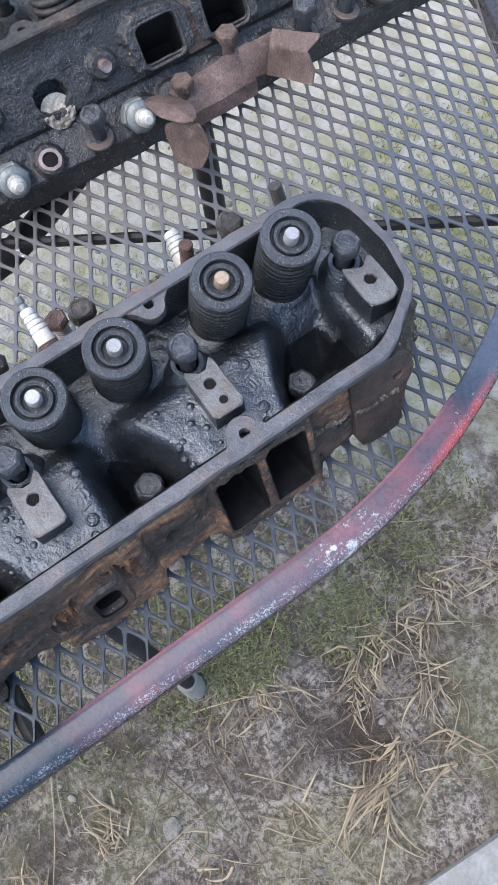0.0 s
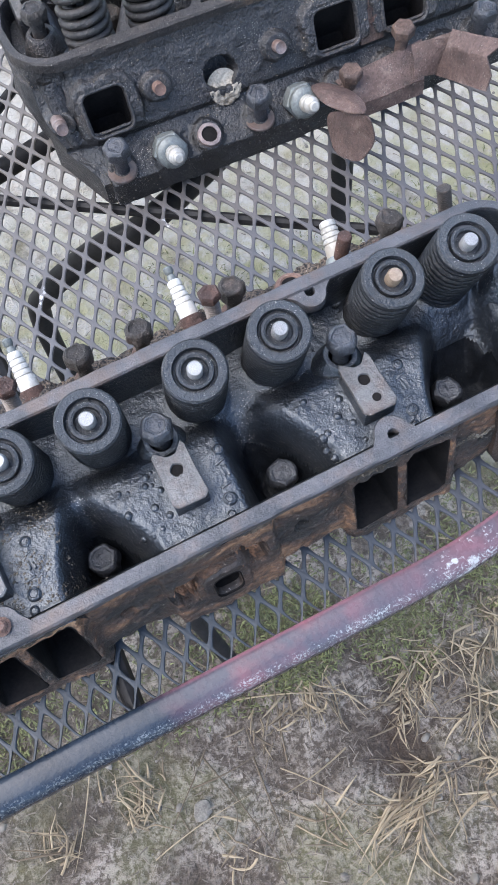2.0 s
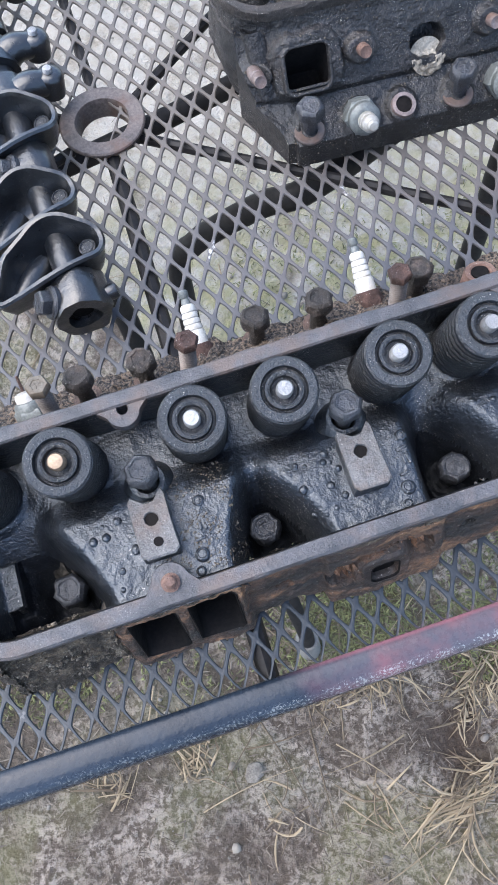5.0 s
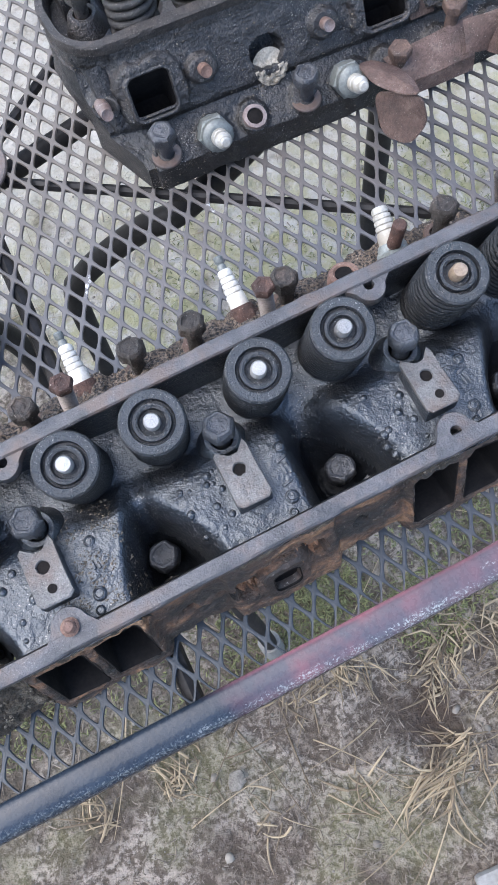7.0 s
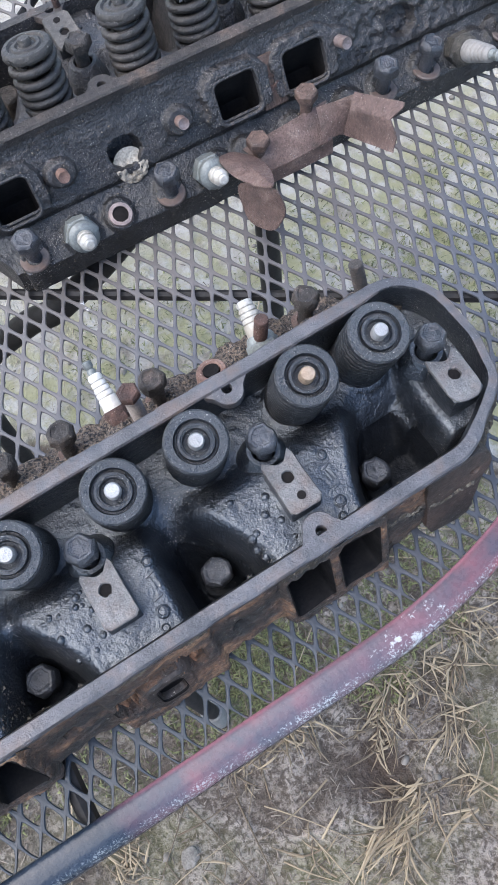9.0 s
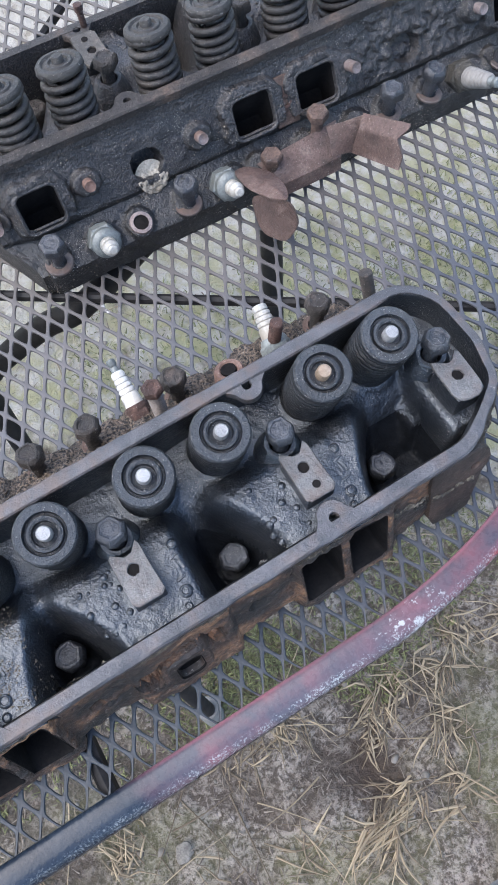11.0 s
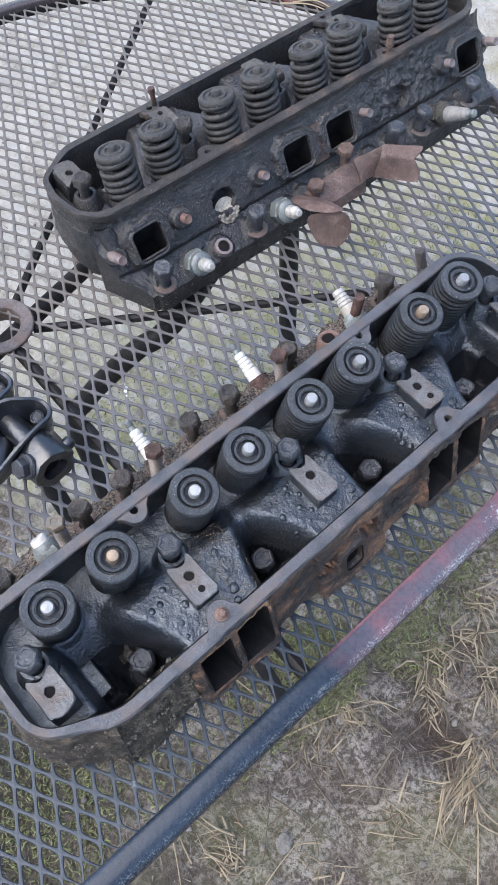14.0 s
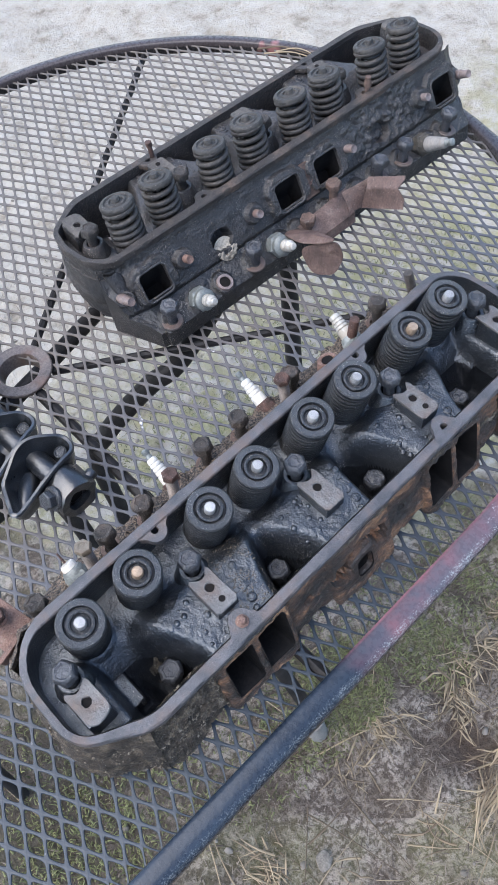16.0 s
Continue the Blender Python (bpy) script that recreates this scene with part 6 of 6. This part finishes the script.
TONGUE = [(0.2216, 0.4435, 0.661), (0.236, 0.446, 0.656), (0.250, 0.432, 0.654), (0.245, 0.405, 0.668), (0.231, 0.379, 0.688), (0.2265, 0.395, 0.676), (0.2215, 0.420, 0.665)]
FLAP = [(0.225, 0.424, 0.652), (0.231, 0.401, 0.671), (0.2328, 0.3785, 0.685), (0.2370, 0.3735, 0.664), (0.2285, 0.3775, 0.643), (0.2215, 0.402, 0.633)]
part("tongue", outline_sheet(soften(TONGUE), 0.0012, 0.002), MAT_SHIELD, shield, "bent tongue over a plug")
g = outline_sheet(soften(FLAP), 0.0012, 0.001)
part("flap", g, MAT_SHIELD, shield, "rounded hanging flap")
for x, y, z in ((0.2545, 0.4395, Z + 0.033), (0.3000, 0.4455, Z + 0.046)):
    bolt("shield_bolt", shield, (x, y, z + 0.004), MAT_RUST_LIGHT, r=0.0086, h=0.0075, flange=0.0, shank=0.018, shank_r=0.0048)

# ---------------- rocker shaft ----------------
rocker = thing("rocker_shaft", "oil-black rocker shaft with stamped and cast rocker arms on the mesh", "rocker shaft", pose(-0.1110, 0.3680, TABLE_Z + 0.0210, 0, 0, 3.2))
g = lathe([(0.0075, 0.004), (0.0108, 0.004), (0.0108, 0.40), (0.0075, 0.40)], 28, pose(0, 0, 0, -90, 0, 0), closed=True)
part("shaft", g, MAT_SHAFT, rocker, "hollow steel shaft")


def shaft_stand(y, r, ln, bolt_side):
    g = lathe([(0.0110, 0.0), (r * 0.96, 0.0), (r, 0.002), (r, ln - 0.002), (r * 0.95, ln), (0.0110, ln)], 30, pose(0, y, 0, -90, 0, 0), closed=True, wob=0.03)
    g.v = [tuple(Vector(p) + Vector((rough3(p, 90, 0.0022), rough3(p, 130, 0.0016), rough3((p[2], p[0], p[1]), 90, 0.0022)))) for p in g.v]
    st = part("shaft_stand", g, MAT_SHAFT, rocker)
    g = Geo()
    q = pose(0, y + ln * 0.45, 0.0, 0, bolt_side * 58, 0) @ pose(0, 0, r + 0.001)
    hex_head(0.0085, 0.0085, q, g, 0.0012)
    lathe([(0.0105, -0.004), (0.0112, -0.001), (0.0100, 0.001)], 20, q, g)
    part("stand_bolt", g, MAT_BOLT, st)


def stamped_rocker(y, turn, lift, shift=0.0):
    """A boat-shaped stamped arm: a deep shell with a thick rolled lip, wide at the pushrod end."""
    m = pose(shift, y, lift, 0, 0, turn)
    loop = rounded_outline([(-0.0540, -0.0300, 0.006), (0.0300, -0.0135, 0.013), (0.0290, 0.0080, 0.014), (-0.0030, 0.0290, 0.026), (-0.0400, 0.0080, 0.018)], 7)
    loop = refine(loop, 0.004)
    c = Vector((-0.008, -0.001))
    nrm = normals_of(loop)
    k = len(loop)
    wave = lambda p: 0.0035 * math.sin((p.x + 0.02) * 60) + 0.003 * ease(p.y, 0.0, 0.03)
    # outside from the keel up, over the lip, and down the inside
    rows = [(0.50, 0.0, -0.021), (0.72, 0.0, -0.0185), (0.88, 0.0, -0.012), (0.96, 0.0, -0.002), (0.985, 0.0, 0.0060), (1.0, 0.0008, 0.0080), (1.0, -0.0004, 0.0096), (1.0, -0.0030, 0.0094), (0.985, -0.0038, 0.0068), (0.94, -0.0036, -0.002), (0.82, -0.0030, -0.011), (0.60, -0.002, -0.0170), (0.25, 0.0, -0.0180)]
    vs = []
    for f, o, z in rows:
        for p, n in zip(loop, nrm):
            q = c + (p - c) * f + n * o
            vs.append(m @ Vector((q.x, q.y, z + wave(p) * max(0.0, (z + 0.018) / 0.027) + 0.0005 * noise.noise((q.x * 200, q.y * 200, z * 200)))))
    fs = [(j * k + i, j * k + (i + 1) % k, (j + 1) * k + (i + 1) % k, (j + 1) * k + i) for j in range(len(rows) - 1) for i in range(k)]
    fs += [tuple(range(k))[::-1], tuple((len(rows) - 1) * k + i for i in range(k))]
    arm = part("rocker_arm", Geo().add(vs, fs), MAT_SHAFT, rocker, "stamped boat-shaped rocker arm", 50)
    g = lathe([(0.0, 0.0), (0.0058, 0.0), (0.0060, 0.0020), (0.0046, 0.0032), (0.0040, 0.0022), (0.0, 0.0030)], 16, m @ pose(0.0175, -0.001, 0.0005, 0, -12, 0))
    part("pivot_cup", g, MAT_RET, arm)
    g = sweep([(-0.016, 0.010, -0.0200), (-0.024, 0.001, -0.0165), (-0.033, -0.010, -0.0150), (-0.039, -0.0170, -0.0165)], lambda t: 0.0102 - 0.004 * t, 14, None, m)
    part("tip_pad", g, MAT_SHAFT, arm)


def cast_rocker(y, turn, side):
    """A cast arm: hub on the shaft and a nose with a bright pin."""
    g = lathe([(0.0112, -0.014), (0.0165, -0.013), (0.0172, 0.0), (0.0165, 0.013), (0.0112, 0.014)], 26, pose(0, y, 0, -90, 0, 0), closed=True, wob=0.04)
    sweep(curve_points([(0.006 * side, y, 0.002), (0.018 * side, y + 0.002, 0.006), (0.031 * side, y + 0.002, 0.004)], 6), lambda t: 0.0125 - 0.003 * t, 14, g)
    lathe([(0.0098, -0.010), (0.0102, 0.004), (0.0085, 0.0085), (0.0045, 0.0095)], 18, pose(0.034 * side, y + 0.002, 0.004, 0, 8 * side, 0), g)
    sweep(curve_points([(-0.006 * side, y, 0.0), (-0.020 * side, y - 0.001, -0.003), (-0.030 * side, y, -0.008)], 6), lambda t: 0.012 - 0.004 * t, 14, g)
    arm = part("rocker_arm", g, MAT_SHAFT, rocker, "cast rocker arm", 60)
    g = lathe([(0.0036, 0.0), (0.0036, 0.0035), (0.0028, 0.0045), (0.0, 0.0047)], 14, pose(0.034 * side, y + 0.002, 0.0125, 0, 8 * side, 0))
    part("pin", g, MAT_TIP, arm, "bright pin end")


shaft_stand(-0.002, 0.0202, 0.027, -1)
# black plug across the shaft's end, painted as the shade in its bore
g = lathe([(0.0, 0.0), (0.0112, 0.0), (0.0112, 0.004), (0.0, 0.004)], 18, pose(0, 0.004, 0, -90, 0, 0))
part("bore_shade", g, MAT_SOOT_SHADE, rocker, "black plug as the shade in the hollow shaft")
g = lathe([(0.0055, 0.0), (0.0058, 0.006), (0.0045, 0.0085), (0.0, 0.009)], 14, pose(0.0175, 0.008, 0.002, 0, 80, 0))
part("end_nub", g, MAT_SHAFT, rocker)
stamped_rocker(0.0420, -3, 0.0105)
stamped_rocker(0.0860, 3, 0.0105, -0.006)
shaft_stand(0.112, 0.0170, 0.026, -1)
stamped_rocker(0.1540, -3, 0.0105)
cast_rocker(0.1930, 0, 1)
cast_rocker(0.2330, 0, 1)
shaft_stand(0.254, 0.0170, 0.024, -1)
cast_rocker(0.300, 0, 1)
cast_rocker(0.345, 0, 1)


# ---------------- dry stalks that lie by the far rim ----------------
for path in ((((0.468, 0.733), (0.49, 0.71), (0.503, 0.682), (0.51, 0.647)), ((0.467, 0.719), (0.49, 0.69), (0.502, 0.656)), ((0.48, 0.71), (0.501, 0.69), (0.507, 0.658)))):
    pts = curve_points([(x, y, TABLE_Z + 0.0075 + 0.002 * math.sin(i * 2.0)) for i, (x, y) in enumerate(path)], 6)
    tagged(part("straw_stalk", sweep(pts, lambda t: 0.0011 - 0.0006 * t, 5), MAT_STRAW), "thin dry straw stalk lying on the table rim", "straw", "straw stalks on the table")
